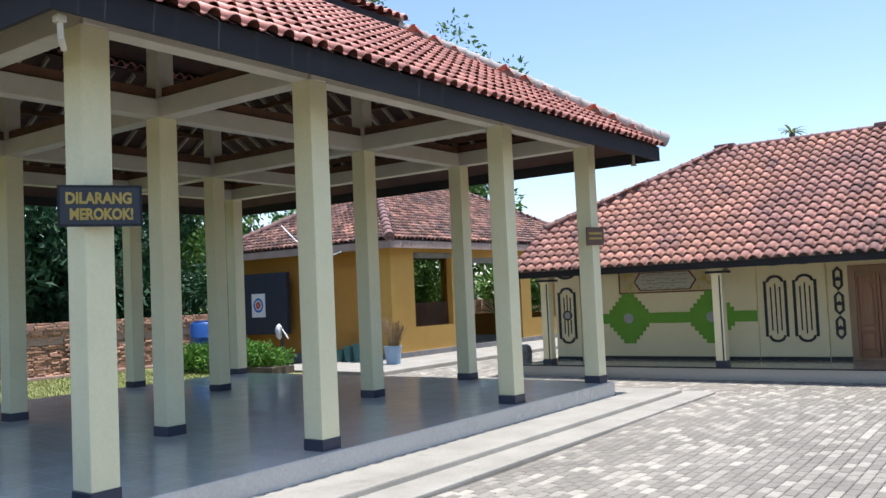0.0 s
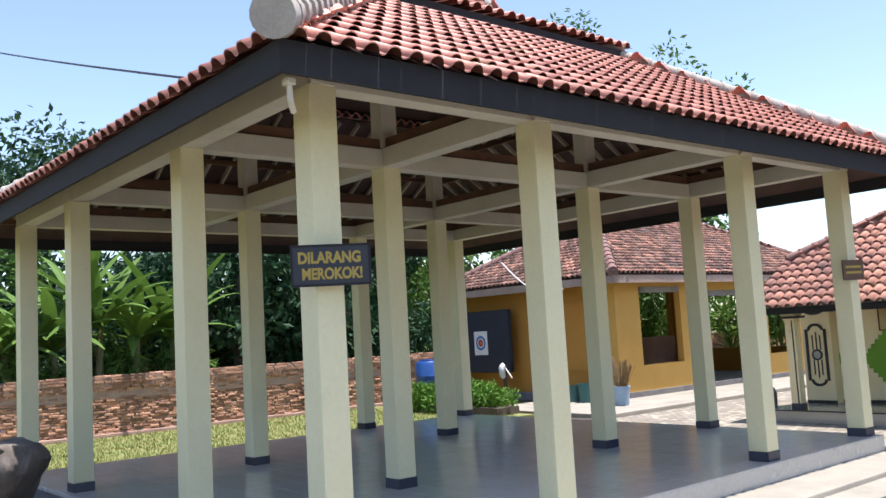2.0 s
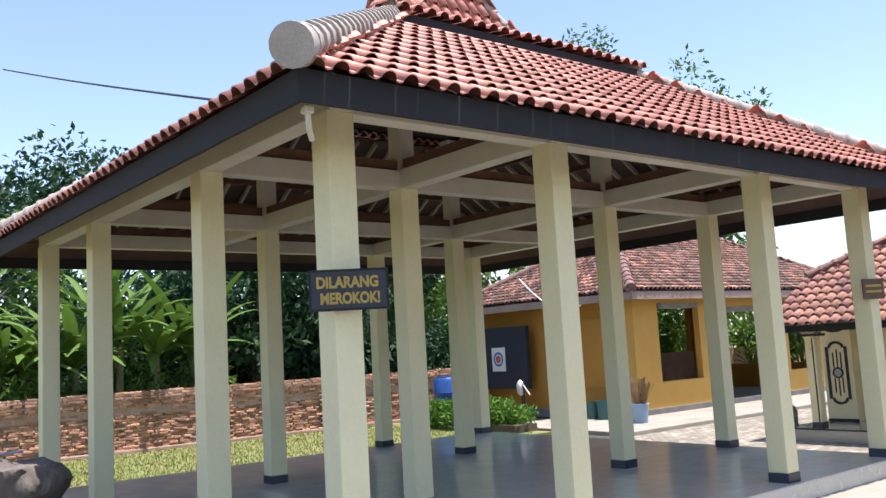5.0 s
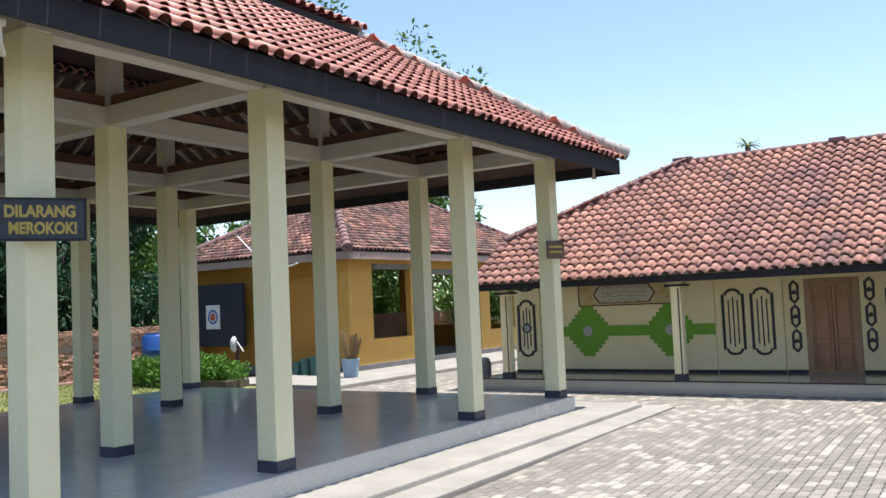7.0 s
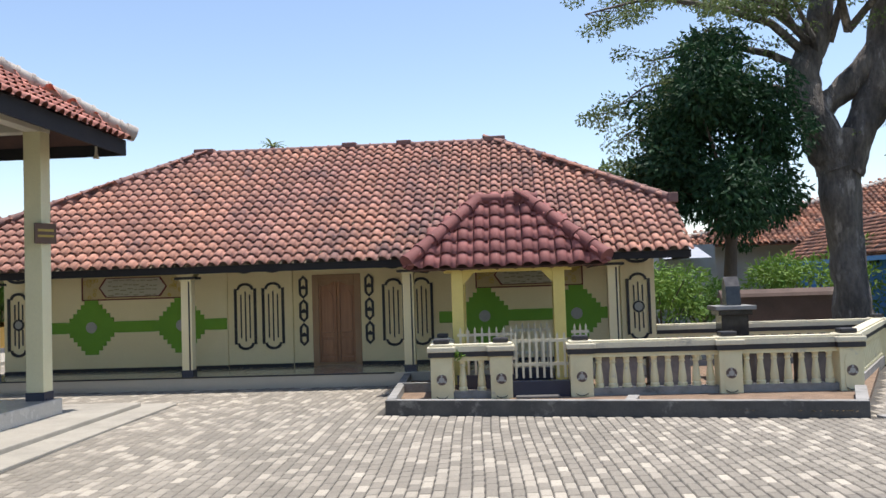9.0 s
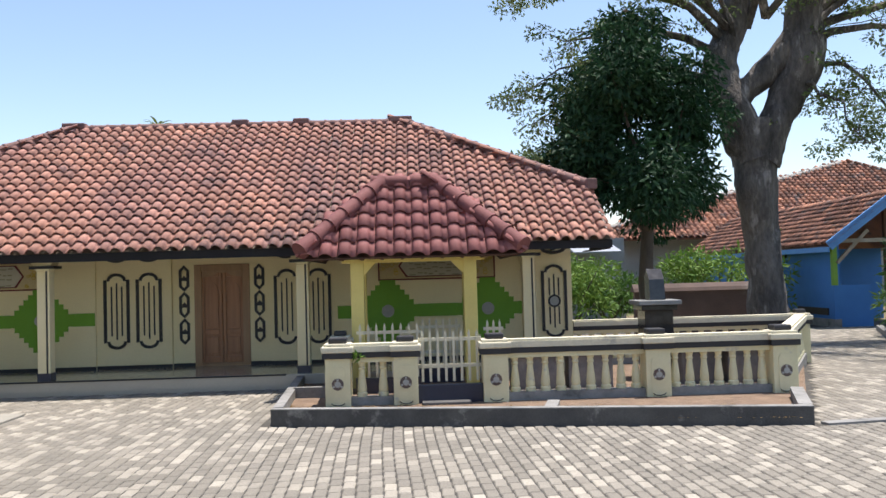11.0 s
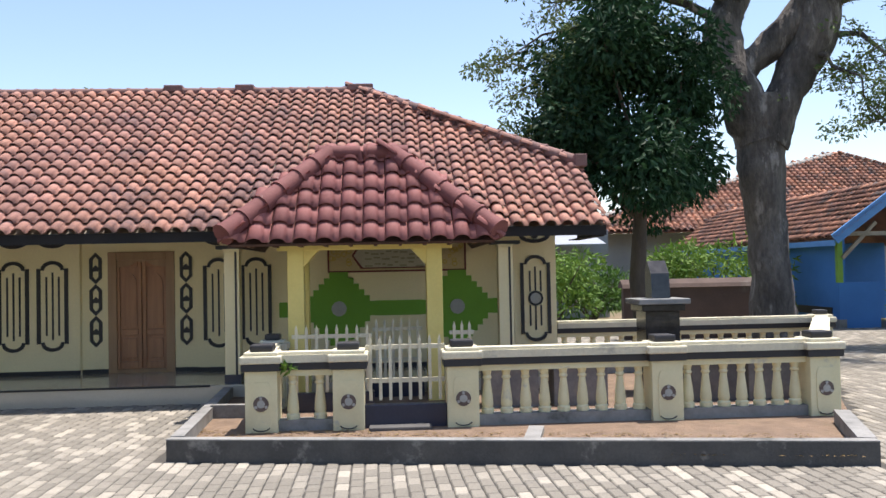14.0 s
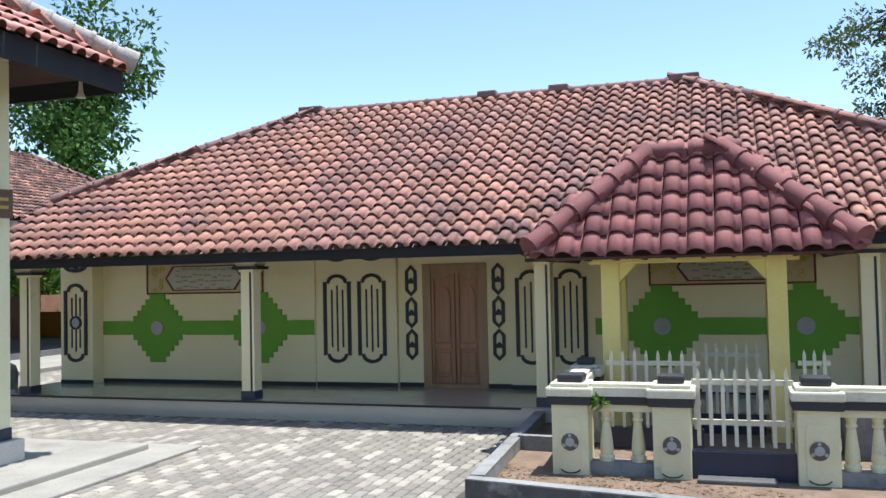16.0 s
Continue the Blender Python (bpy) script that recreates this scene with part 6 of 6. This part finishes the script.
for st, en, r0, sg in (((16.0, 20.2, 7.4), (11.3, 19.4, 7.7), 0.12, 0.8), ((15.9, 20.3, 6.6), (10.4, 19.2, 5.6), 0.09, 1.0), ((15.9, 20.3, 6.4), (10.9, 18.9, 4.9), 0.08, 1.1), ((15.9, 20.3, 6.8), (10.2, 19.6, 6.4), 0.08, 0.8), ((16.0, 20.2, 7.8), (9.6, 18.6, 8.8), 0.13, 1.0), ((16.2, 20.2, 8.0), (12.6, 18.0, 8.9), 0.12, 0.8), ((17.8, 19.8, 7.6), (21.5, 18.8, 6.6), 0.12, 0.9), ((17.9, 19.8, 7.0), (20.0, 19.2, 5.2), 0.09, 0.7),
                       ((17.9, 19.8, 8.0), (23.5, 19.5, 7.8), 0.13, 0.9), ((18.0, 19.8, 8.3), (24.0, 20.5, 9.4), 0.13, 0.8), ((17.6, 19.7, 6.6), (18.6, 18.9, 4.9), 0.07, 0.3), ((17.8, 19.8, 7.8), (20.4, 17.6, 8.2), 0.1, 0.8), ((16.6, 20.3, 8.2), (17.5, 17.5, 9.6), 0.12, 0.8),
                       ((16.3, 20.3, 7.6), (14.2, 18.6, 9.4), 0.1, 0.6), ((17.9, 19.8, 8.2), (22.0, 17.8, 9.6), 0.11, 0.7), ((16.2, 20.3, 8.2), (10.5, 20.5, 10.0), 0.12, 0.7), ((18.0, 19.8, 8.4), (25.5, 19.0, 10.8), 0.12, 0.7), ((17.0, 20.0, 8.4), (14.0, 16.0, 10.6), 0.12, 0.7), ((17.0, 20.0, 8.4), (19.5, 16.0, 10.8), 0.12, 0.7)):
    spray((st[0] - 0.33, st[1], st[2]), en, r0, sg)
foliage(RT, "crown", rr, cs, rs, 105, 0.105, M["leaf_olive"], droop=0.25, slim=0.45)

# trees behind the yellow building, beyond the pavilion and in the distance
tree("garden_tree", (-28.6, 34.5, 0), 20, 0.3, (-28.6, 34.5, 15.2, 2.6, 2.6, 7.0), "leaf_mid", 0.34, 6000, "slender green tree topping the pavilion roof", 40, 12, 0.5)
tree("garden_tree", (-20.4, 34.5, 0), 17, 0.34, (-20.4, 34.5, 9.0, 2.7, 3.0, 6.4), "leaf_mid", 0.34, 12000, "leafy green tree behind the roofs", 42, 14, 0.4)
tree("leafy_tree", (-20.6, 13.5, 0), 9, 0.22, (-21, 13.5, 4.6, 3.2, 4.2, 4.4), "leaf_dark", 0.32, 8000, "dark shady tree behind the brick wall", 43, 10, 0.3)
tree("leafy_tree", (-20.4, 8.6, 0), 8, 0.22, (-20.6, 8.4, 4.0, 2.8, 3.6, 3.8), "leaf_dark", 0.32, 8000, "dark shady tree behind the brick wall", 44, 10, 0.3)
tree("tall_tree", (-30, 3.0, 0), 12, 0.3, (-30, 3.5, 7.8, 4.0, 4.6, 3.6), "leaf_dark", 0.32, 6500, "tall tree rising behind the banana plants", 45, 9, 0.5)
tree("leafy_tree", (-24, 20.5, 0), 9, 0.24, (-24, 20.5, 4.6, 4.0, 5.0, 4.6), "leaf_mid", 0.36, 7500, "dark tree beyond the boundary wall", 46, 9, 0.3)
tree("leafy_tree", (-21.5, -1.0, 0), 7, 0.2, (-22.5, -2.0, 3.4, 2.4, 4.6, 3.3), "leaf_mid", 0.34, 6000, "green thicket behind the brick wall", 47, 9, 0.3)
tree("garden_tree", (-22, 27, 0), 9, 0.24, (-21, 27.5, 3.6, 3.6, 5.0, 3.6), "leaf_mid", 0.34, 6500, "bright green tree seen through the openings", 48, 9, 0.3)
tree("garden_tree", (-13.5, 32.5, 0), 6, 0.2, (-13.5, 32.0, 2.6, 3.6, 2.0, 2.6), "leaf_light", 0.3, 5000, "bright garden shrub behind the yellow building", 49, 8, 0.3)
for yy, sd in ((-5.5, 81), (-0.5, 82), (4.5, 83), (9.5, 84), (14.5, 85)):
    tree("leafy_tree", (-26, yy, 0), 7, 0.2, (-25.5, yy, 2.9, 2.6, 3.6, 3.1), "leaf_dark", 0.36, 7500, "dense thicket tree behind the banana plants", sd, 9, 0.25)
palm = thing("palm", (-0.57, 25.5, 0), "small palm top showing above the ridge", "palm")
part("trunk", tube([(-0.6, 25.5, 0), (-0.57, 25.5, 3.5), (-0.57, 25.5, 6.9)], [0.16, 0.12, 0.09], 8), M["bark_thin"], palm)


def fronds(parent, at, n, length, mat, rnd, rise=0.6, name="frond", w=0.07):
    for k in range(n):
        a = 2 * math.pi * k / n + rnd.normal() * 0.2
        up_ = rise * (0.4 + rnd.random())
        v, f = [], []
        for s in range(9):
            q = s / 8
            p = Vector(at) + Vector((math.cos(a) * length * q, math.sin(a) * length * q, length * (up_ * q - 0.75 * q * q)))
            side = Vector((-math.sin(a), math.cos(a), 0)) * w * length * math.sin(math.pi * (0.12 + 0.85 * q))
            v += [tuple(p + side - Vector((0, 0, 0.3 * side.length)) - ORIGIN[parent]), tuple(p - ORIGIN[parent]), tuple(p - side - Vector((0, 0, 0.3 * side.length)) - ORIGIN[parent])]
            if s:
                b = 3 * (s - 1)
                f += [(b, b + 1, b + 4, b + 3), (b + 1, b + 2, b + 5, b + 4)]
        ob = new(name, from_arrays(name, v, f, mat))
        ob.parent = parent


fronds(palm, (-0.57, 25.5, 6.9), 14, 0.5, M["leaf_olive"], np.random.default_rng(3), 0.9, w=0.1)

# banana plants behind the brick wall
rb = np.random.default_rng(12)
for k in range(20):
    y = -6.5 + 0.62 * k + rb.normal() * 0.3
    x = WX - 1.0 - 1.6 * rb.random()
    h = 2.3 + 1.2 * rb.random()
    bn = thing("banana_plant", (x, y, 0), "banana plant with broad torn leaves behind the wall", "plant", "banana plants")
    part("stem", tube([(x, y, 0), (x, y, h * 0.6), (x + 0.1, y, h)], [0.14, 0.11, 0.07], 9), M["banana_stem"], bn, smooth=True)
    fronds(bn, (x + 0.1, y, h), 14, 1.6 + 0.7 * rb.random(), M["leaf_banana"], rb, 1.4, "leaf", 0.085)
    if k % 3 == 0:
        fronds(bn, (x, y, h * 0.8), 3, 1.2, M["leaf_dry"], rb, 0.1, "dry_leaf", 0.09)
for y, x in ((23.2, -16.4), (23.0, -18.9), (22.2, -13.3)):
    pn = thing("pandan_plant", (x, y + 8, 0), "tufted plant with long sword leaves", "plant", "sword-leaved plants")
    for z in (0.8, 1.5, 2.2):
        fronds(pn, (x, y + 8, z), 16, 1.3, M["leaf_mid"], rb, 1.3, "leaf", 0.05)
    part("stem", tube([(x, y + 8, 0), (x, y + 8, 2.3)], 0.08, 8), M["bark_thin"], pn)

# hedges before the yellow building
for x0, y0, x1, y1, h in ((-14.3, 11.1, -13.0, 11.6, 0.85), (-12.4, 11.2, -10.5, 12.0, 0.9)):
    hd = thing("hedge", ((x0 + x1) / 2, (y0 + y1) / 2, 0), "clipped bright green hedge", "hedge", "hedges")
    n = 26
    cs2 = [(x0 + (x1 - x0) * rb.random(), y0 + (y1 - y0) * rb.random(), 0.2 + (h - 0.35) * rb.random()) for _ in range(n)]
    foliage(hd, "leaves", rb, cs2, [(0.36, 0.36, 0.26)] * n, 150, 0.12, M["hedge"], droop=-0.3)
    part("woody_base", box(x0, x1, y0, y1, 0, 0.3), M["bark_thin"], hd)

# shrubs along the lane
def shrub(name, at, r, h, leaf, size, count, label, seed, slim=0.3, droop=0.2):
    rnd = np.random.default_rng(seed)
    s = thing(name, at, label, "shrub")
    n = 16
    cs3, rs3 = [], []
    for k in range(n):
        a = 2 * math.pi * rnd.random()
        q = rnd.random() ** 0.5
        c = (at[0] + r * q * math.cos(a) * 0.75, at[1] + r * q * math.sin(a) * 0.75, at[2] + 0.25 * h + 0.65 * h * rnd.random() * (1.1 - 0.5 * q))
        cs3.append(c)
        rs3.append((r * 0.34, r * 0.34, h * 0.17))
        if k < 7:
            part("stem", tube([at, Vector(at).lerp(Vector(c), 0.5) + Vector((0, 0, 0.2)), c], [0.04, 0.03, 0.012], 6), M["bark_thin"], s)
    foliage(s, "leaves", rnd, cs3, rs3, count / n, size, M[leaf], droop=droop, slim=slim)
    return s


shrub("oleander_shrub", (20.1, 18.5, 0), 1.3, 3.2, "leaf_mid", 0.26, 3200, "tall oleander shrub with narrow leaves", 61, 0.2)
shrub("oleander_shrub", (18.9, 15.4, 0), 1.2, 2.7, "leaf_mid", 0.24, 2600, "oleander shrub beside the lane kerb", 62, 0.2)
shrub("oleander_shrub", (21.9, 20.8, 0), 1.6, 3.6, "leaf_dark", 0.26, 2800, "dark oleander shrub before the blue house", 63, 0.22)
shrub("oleander_shrub", (20.6, 20.0, 0), 1.2, 3.1, "leaf_mid", 0.24, 2600, "oleander shrub before the blue house", 73, 0.2)
shrub("garden_shrub", (17.8, 13.2, 0), 1.0, 1.7, "leaf_light", 0.16, 1800, "yellow-green garden shrub by the kerb", 64, 0.35)
shrub("garden_shrub", (21.9, 17.2, 0), 1.8, 3.8, "leaf_mid", 0.22, 2600, "leafy shrub beside the lane", 65, 0.3)
shrub("garden_shrub", (19.9, 13.6, 0), 1.2, 2.4, "leaf_olive", 0.2, 1600, "olive green shrub beside the lane", 66, 0.3)
for x, y, h in ((19.0, 17.0, 6.0), (19.65, 17.0, 5.8)):
    sp = thing("slender_sapling", (x, y, 0), "slender sapling with tufts of narrow leaves", "sapling", "saplings")
    part("stem", tube([(x, y, 0), (x + 0.1, y, h * 0.5), (x + 0.2, y, h)], [0.04, 0.03, 0.012], 6), M["bark_thin"], sp)
    cs4 = [(x + 0.2 * z / h + 0.05, y, z) for z in np.linspace(h * 0.45, h, 9)]
    foliage(sp, "leaves", rb, cs4, [(0.28, 0.28, 0.14)] * 9, 36, 0.24, M["leaf_olive"], slim=0.2, droop=-0.1)
for yy, hh, sd in ((-6.0, 3.4, 91), (-3.6, 3.0, 92), (-1.4, 3.7, 93), (0.9, 3.2, 94), (3.4, 3.5, 95), (5.6, 2.8, 96)):
    shrub("wild_bush", (WX - 1.5, yy, 0), 1.4, hh, "leaf_banana", 0.34, 1500, "tangled light green thicket behind the brick wall", sd, 0.16, 0.5)
shrub("wild_bush", (-20.2, 30.3, 0), 2.3, 4.6, "leaf_light", 0.24, 4200, "sunlit bush seen through the openings", 72, 0.35)
shrub("wild_bush", (12.6, 27.0, 0), 2.2, 3.0, "leaf_light", 0.22, 3000, "rough sunlit bush behind the house corner", 67, 0.3)
shrub("wild_bush", (14.3, 29.0, 0), 1.8, 2.6, "leaf_mid", 0.24, 2200, "green bush beyond the low wall", 68, 0.3)
shrub("wild_bush", (18.0, 27.5, 0), 2.4, 3.2, "leaf_light", 0.22, 3600, "bright bush beyond the low wall", 69, 0.3)
shrub("wild_bush", (21.0, 29.5, 0), 2.2, 3.2, "leaf_light", 0.22, 2600, "bright bush beyond the low wall", 70, 0.3)
tree("garden_tree", (13.0, 40, 0), 8, 0.2, (12.5, 40, 6.2, 3.5, 2.5, 2.2), "leaf_olive", 0.3, 3000, "hazy tree top behind the house", 71, 7)
# far woods that close the horizon
fw = np.random.default_rng(5)
cs5, rs5 = [], []
for k in range(150):
    a = 2 * math.pi * k / 150
    d = 62 + 14 * fw.random()
    cs5.append((3 + d * math.cos(a), 8 + d * math.sin(a), 1.6 + 1.8 * fw.random()))
    rs5.append((3.2, 3.2, 2.4))
v, f = leaf_cloud(fw, cs5, rs5, 170, 0.9, 0.2)
tagged(new("far_woods", from_arrays("far_woods", v, f, M["leaf_mid"])), "belt of distant green woods", "woods", kind="stuff")

# lane kerb
LANE = ((13.8, 7.0), (15.1, 10.2), (16.5, 13.2), (18.15, 16.9), (20.0, 21.0), (20.8, 22.8))
LK = thing("lane_kerb", (20, 18, 0), "grey concrete kerb along the lane", "kerb", kind="structure")
prev = None
for x, y in LANE:
    if prev:
        part("kerb_stone", stick((*prev, 0.06), (x, y, 0.06), 0.16, 0.2), M["rough_concrete"], LK)
    prev = (x, y)
part("garden_soil", prism([(x + 0.06, y) for x, y in LANE] + [(30, 23), (30, 7)], "z", -0.1, 0.05), M["soil"], LK, "bare garden soil behind the kerb")

# ---- root stump at the pavilion's corner ----
ST = thing("root_stump", (-5.25, -2.05, 0), "grey weathered root stump like a boulder", "stump")
bm = bmesh.new()
bmesh.ops.create_icosphere(bm, subdivisions=4, radius=1)
for v in bm.verts:
    n = noise.noise(v.co * 1.7) * 0.35 + noise.noise(v.co * 4.5) * 0.12
    s = 1 + n
    flat_top = min(v.co.z, 0.62)
    wide = 0.55 + 0.45 * max(0.0, min(1.0, (flat_top + 0.3) / 0.8))
    v.co = Vector((v.co.x * 1.15 * s * wide - 5.25, v.co.y * 0.75 * s * wide - 2.05, 0.72 + flat_top * 0.92 * (1 + 0.25 * n)))
part("stump_body", bm, M["boulder"], ST, smooth=True)
solo("blue_stick", tube([(-6.4, -1.97, 1.31), (-5.6, -1.94, 1.39), (-4.9, -1.92, 1.45)], 0.014, 6), M["plastic_blue"], "thin blue stick lying across the stump", "stick")
SM = thing("small_stone_lantern", (-3.9, 14.2, 0), "small mossy stone block on a stack of slabs", "stone")
part("slab_stack", box(-4.7, -4.05, 13.9, 14.6, 0, 0.12, 0.02), M["rough_concrete"], SM)
part("slab_stack", box(-4.65, -4.15, 13.95, 14.5, 0.12, 0.24, 0.02), M["rough_concrete"], SM)
part("stone_block", lathe([(0.16, 0), (0.17, 0.3), (0.13, 0.42), (0.06, 0.46)], (-4.4, 14.2, 0.24), 10), M["rough_concrete"], SM)

# dry litter on the planted bed
rl = np.random.default_rng(14)
lv, lf = [], []
for k in range(1500):
    x = 5.4 + 6.6 * rl.random()
    y = 9.62 - (x - 5.25) * 0.215 + 1.1 * rl.random() ** 1.3
    a, s = rl.random() * 6.28, 0.012 + 0.022 * rl.random()
    z = 0.104 + 0.012 * rl.random()
    c, d = math.cos(a) * s, math.sin(a) * s
    b0 = len(lv)
    lv += [(x - c, y - d, z), (x + d * 0.5, y - c * 0.5, z + 0.008), (x + c, y + d, z + 0.002), (x - d * 0.5, y + c * 0.5, z + 0.006)]
    lf.append((b0, b0 + 1, b0 + 2, b0 + 3))
tagged(new("leaf_litter", from_arrays("leaf_litter", lv, lf, M["leaf_dry"])), "dry brown leaf litter on the earth", "litter", kind="stuff")

# ---- grass strip ----
gb = box(-17.2, -9.9, -10, 12, -0.05, 0.10)
solo("grass_ground", gb, M["grass_base"], "dry grassy strip below the brick wall", "grass", kind="structure")
rg = np.random.default_rng(8)
n = 26000
p = np.stack([-17.1 + 7.0 * rg.random(n), -9 + 20.5 * rg.random(n), np.full(n, 0.1)], 1)
ang = rg.random(n) * 6.28
hgt = 0.03 + 0.05 * rg.random(n)
sd = np.stack([np.cos(ang), np.sin(ang), 0 * ang], 1) * 0.012
ln_ = np.stack([np.cos(ang + 1.3), np.sin(ang + 1.3), 0 * ang], 1) * (0.05 * rg.random(n))[:, None]
tip = p + ln_ + np.stack([0 * ang, 0 * ang, hgt], 1)
v = np.stack([p - sd, p + sd, tip], 1).reshape(-1, 3)
tagged(new("grass", from_arrays("grass", v, np.arange(3 * n).reshape(-1, 3), M["grass"])), "short yellow-green grass", "grass", kind="stuff")


# ---- pieces: bricks, floor tiles, pavers ----
def block_arrays(sx, sy, sz, ch):
    """A block with chamfered upper edges, open below: centre of its foot at the origin."""
    v = [(x * sx / 2, y * sy / 2, -sz * 0.0) for x, y in ((-1, -1), (1, -1), (1, 1), (-1, 1))]
    v += [(x * sx / 2, y * sy / 2, sz - ch) for x, y in ((-1, -1), (1, -1), (1, 1), (-1, 1))]
    v += [(x * (sx / 2 - ch), y * (sy / 2 - ch), sz) for x, y in ((-1, -1), (1, -1), (1, 1), (-1, 1))]
    f = [(8, 9, 10, 11)]
    for b in (0, 4):
        for k in range(4):
            f.append((b + k, b + (k + 1) % 4, b + 4 + (k + 1) % 4, b + 4 + k))
    return np.array(v), np.array(f)


def lay(parent, name, places, arr, mat, limit, jitter, label, seed):
    """Pieces at the given places (x, y, z, turn): the first `limit` as objects of their own, the rest in one mesh."""
    rnd = np.random.default_rng(seed)
    tv, tf = arr
    org = np.array(ORIGIN[parent])
    one = from_arrays(name, tv, tf, mat)
    for x, y, z, a in places[:limit]:
        ob = new(name, one)
        ob.parent = parent
        ob.matrix_basis = Matrix.Translation(Vector((x, y, z)) - ORIGIN[parent]) @ Euler((jitter * rnd.normal(), jitter * rnd.normal(), a + jitter * rnd.normal())).to_matrix().to_4x4()
    rest = np.array(places[limit:])
    if len(rest) == 0:
        return
    n = len(rest)
    a = rest[:, 3] + jitter * rnd.normal(size=n)
    tx, ty = jitter * rnd.normal(size=(2, n))
    c, s = np.cos(a)[:, None], np.sin(a)[:, None]
    X = c * tv[:, 0] - s * tv[:, 1] + rest[:, :1]
    Y = s * tv[:, 0] + c * tv[:, 1] + rest[:, 1:2]
    Z = tv[:, 2] + tx[:, None] * tv[:, 0] + ty[:, None] * tv[:, 1] + rest[:, 2:3]
    v = np.stack([X, Y, Z], 2).reshape(-1, 3) - org
    f = (tf[None] + (np.arange(n) * len(tv))[:, None, None]).reshape(-1, 4)
    ob = new(name + "s", from_arrays(name + "s", v, f, mat))
    ob.parent = parent
    ob["kind"], ob["label"] = "stuff", label


tiles = []
for i in range(25):
    for j in range(25):
        x, y = 0.193 - i * 0.402, -0.40 + j * 0.4125
        tiles.append((x, y, FLOOR - 0.004, 0.0))
tiles.sort(key=lambda p: -p[0])
lay(PLINTH, "floor_tile", tiles, block_arrays(0.3997, 0.4102, 0.012, 0.0012), M["floor_tile"], 300, 0.0004, "polished grey floor tiles", 1)

pavers = []
px, py = 0.125, 0.25
for i in range(-80, 165):
    x = 1.75 + i * px
    for j in range(-40, 110):
        y = 0.5 + j * py + (0.5 * py if i % 2 else 0)
        if -8 < x < 22 and -7 < y < 26.5:
            xx = x + 0.10 * math.sin(y * 0.5) * (1 if x > 1.7 else 0)
            if in_yard(xx, y) and in_yard(xx - 0.05, y):
                pavers.append((xx, y, -0.04, 0.0))
pavers.sort(key=lambda p: 0 if (5.0 < p[0] < 8.4 and 4.6 < p[1] < 7.4) else 1)
lay(COURT, "paver", pavers, block_arrays(px - 0.014, py - 0.014, 0.055, 0.009), M["paver"], 300, 0.012, "grey concrete pavers", 2)

bricks = []
rq = np.random.default_rng(31)
for r in range(24):
    z = 0.02 + r * 0.072
    out_ = 0.0 if z < 1.28 else (0.05 if z < 1.36 else 0.10 if z < 1.52 else 0.13 if z < 1.68 else 0.05)
    for k in range(int(32 / 0.245)):
        y = -14 + k * 0.245 + (0.12 if r % 2 else 0)
        bricks.append((WX + max(out_, 0.09 if (y - 2.4) % 3.42 < 0.5 else 0.05 * rq.random() ** 2), y + 0.05 * rq.normal(), z + 0.006 * rq.normal(), 0.0))
bv, bf = block_arrays(0.072, 0.235, 0.06, 0.01)
turned_v = np.stack([bv[:, 2] - 0.05, bv[:, 1], bv[:, 0] * 0.85 + 0.036], 1)
bricks.sort(key=lambda p: 0 if (0.9 < p[2] < 1.8 and 2.0 < p[1] < 8.0) else 1)
lay(GW, "brick", bricks, (turned_v, bf), M["brick"], 300, 0.03, "old red bricks", 3)
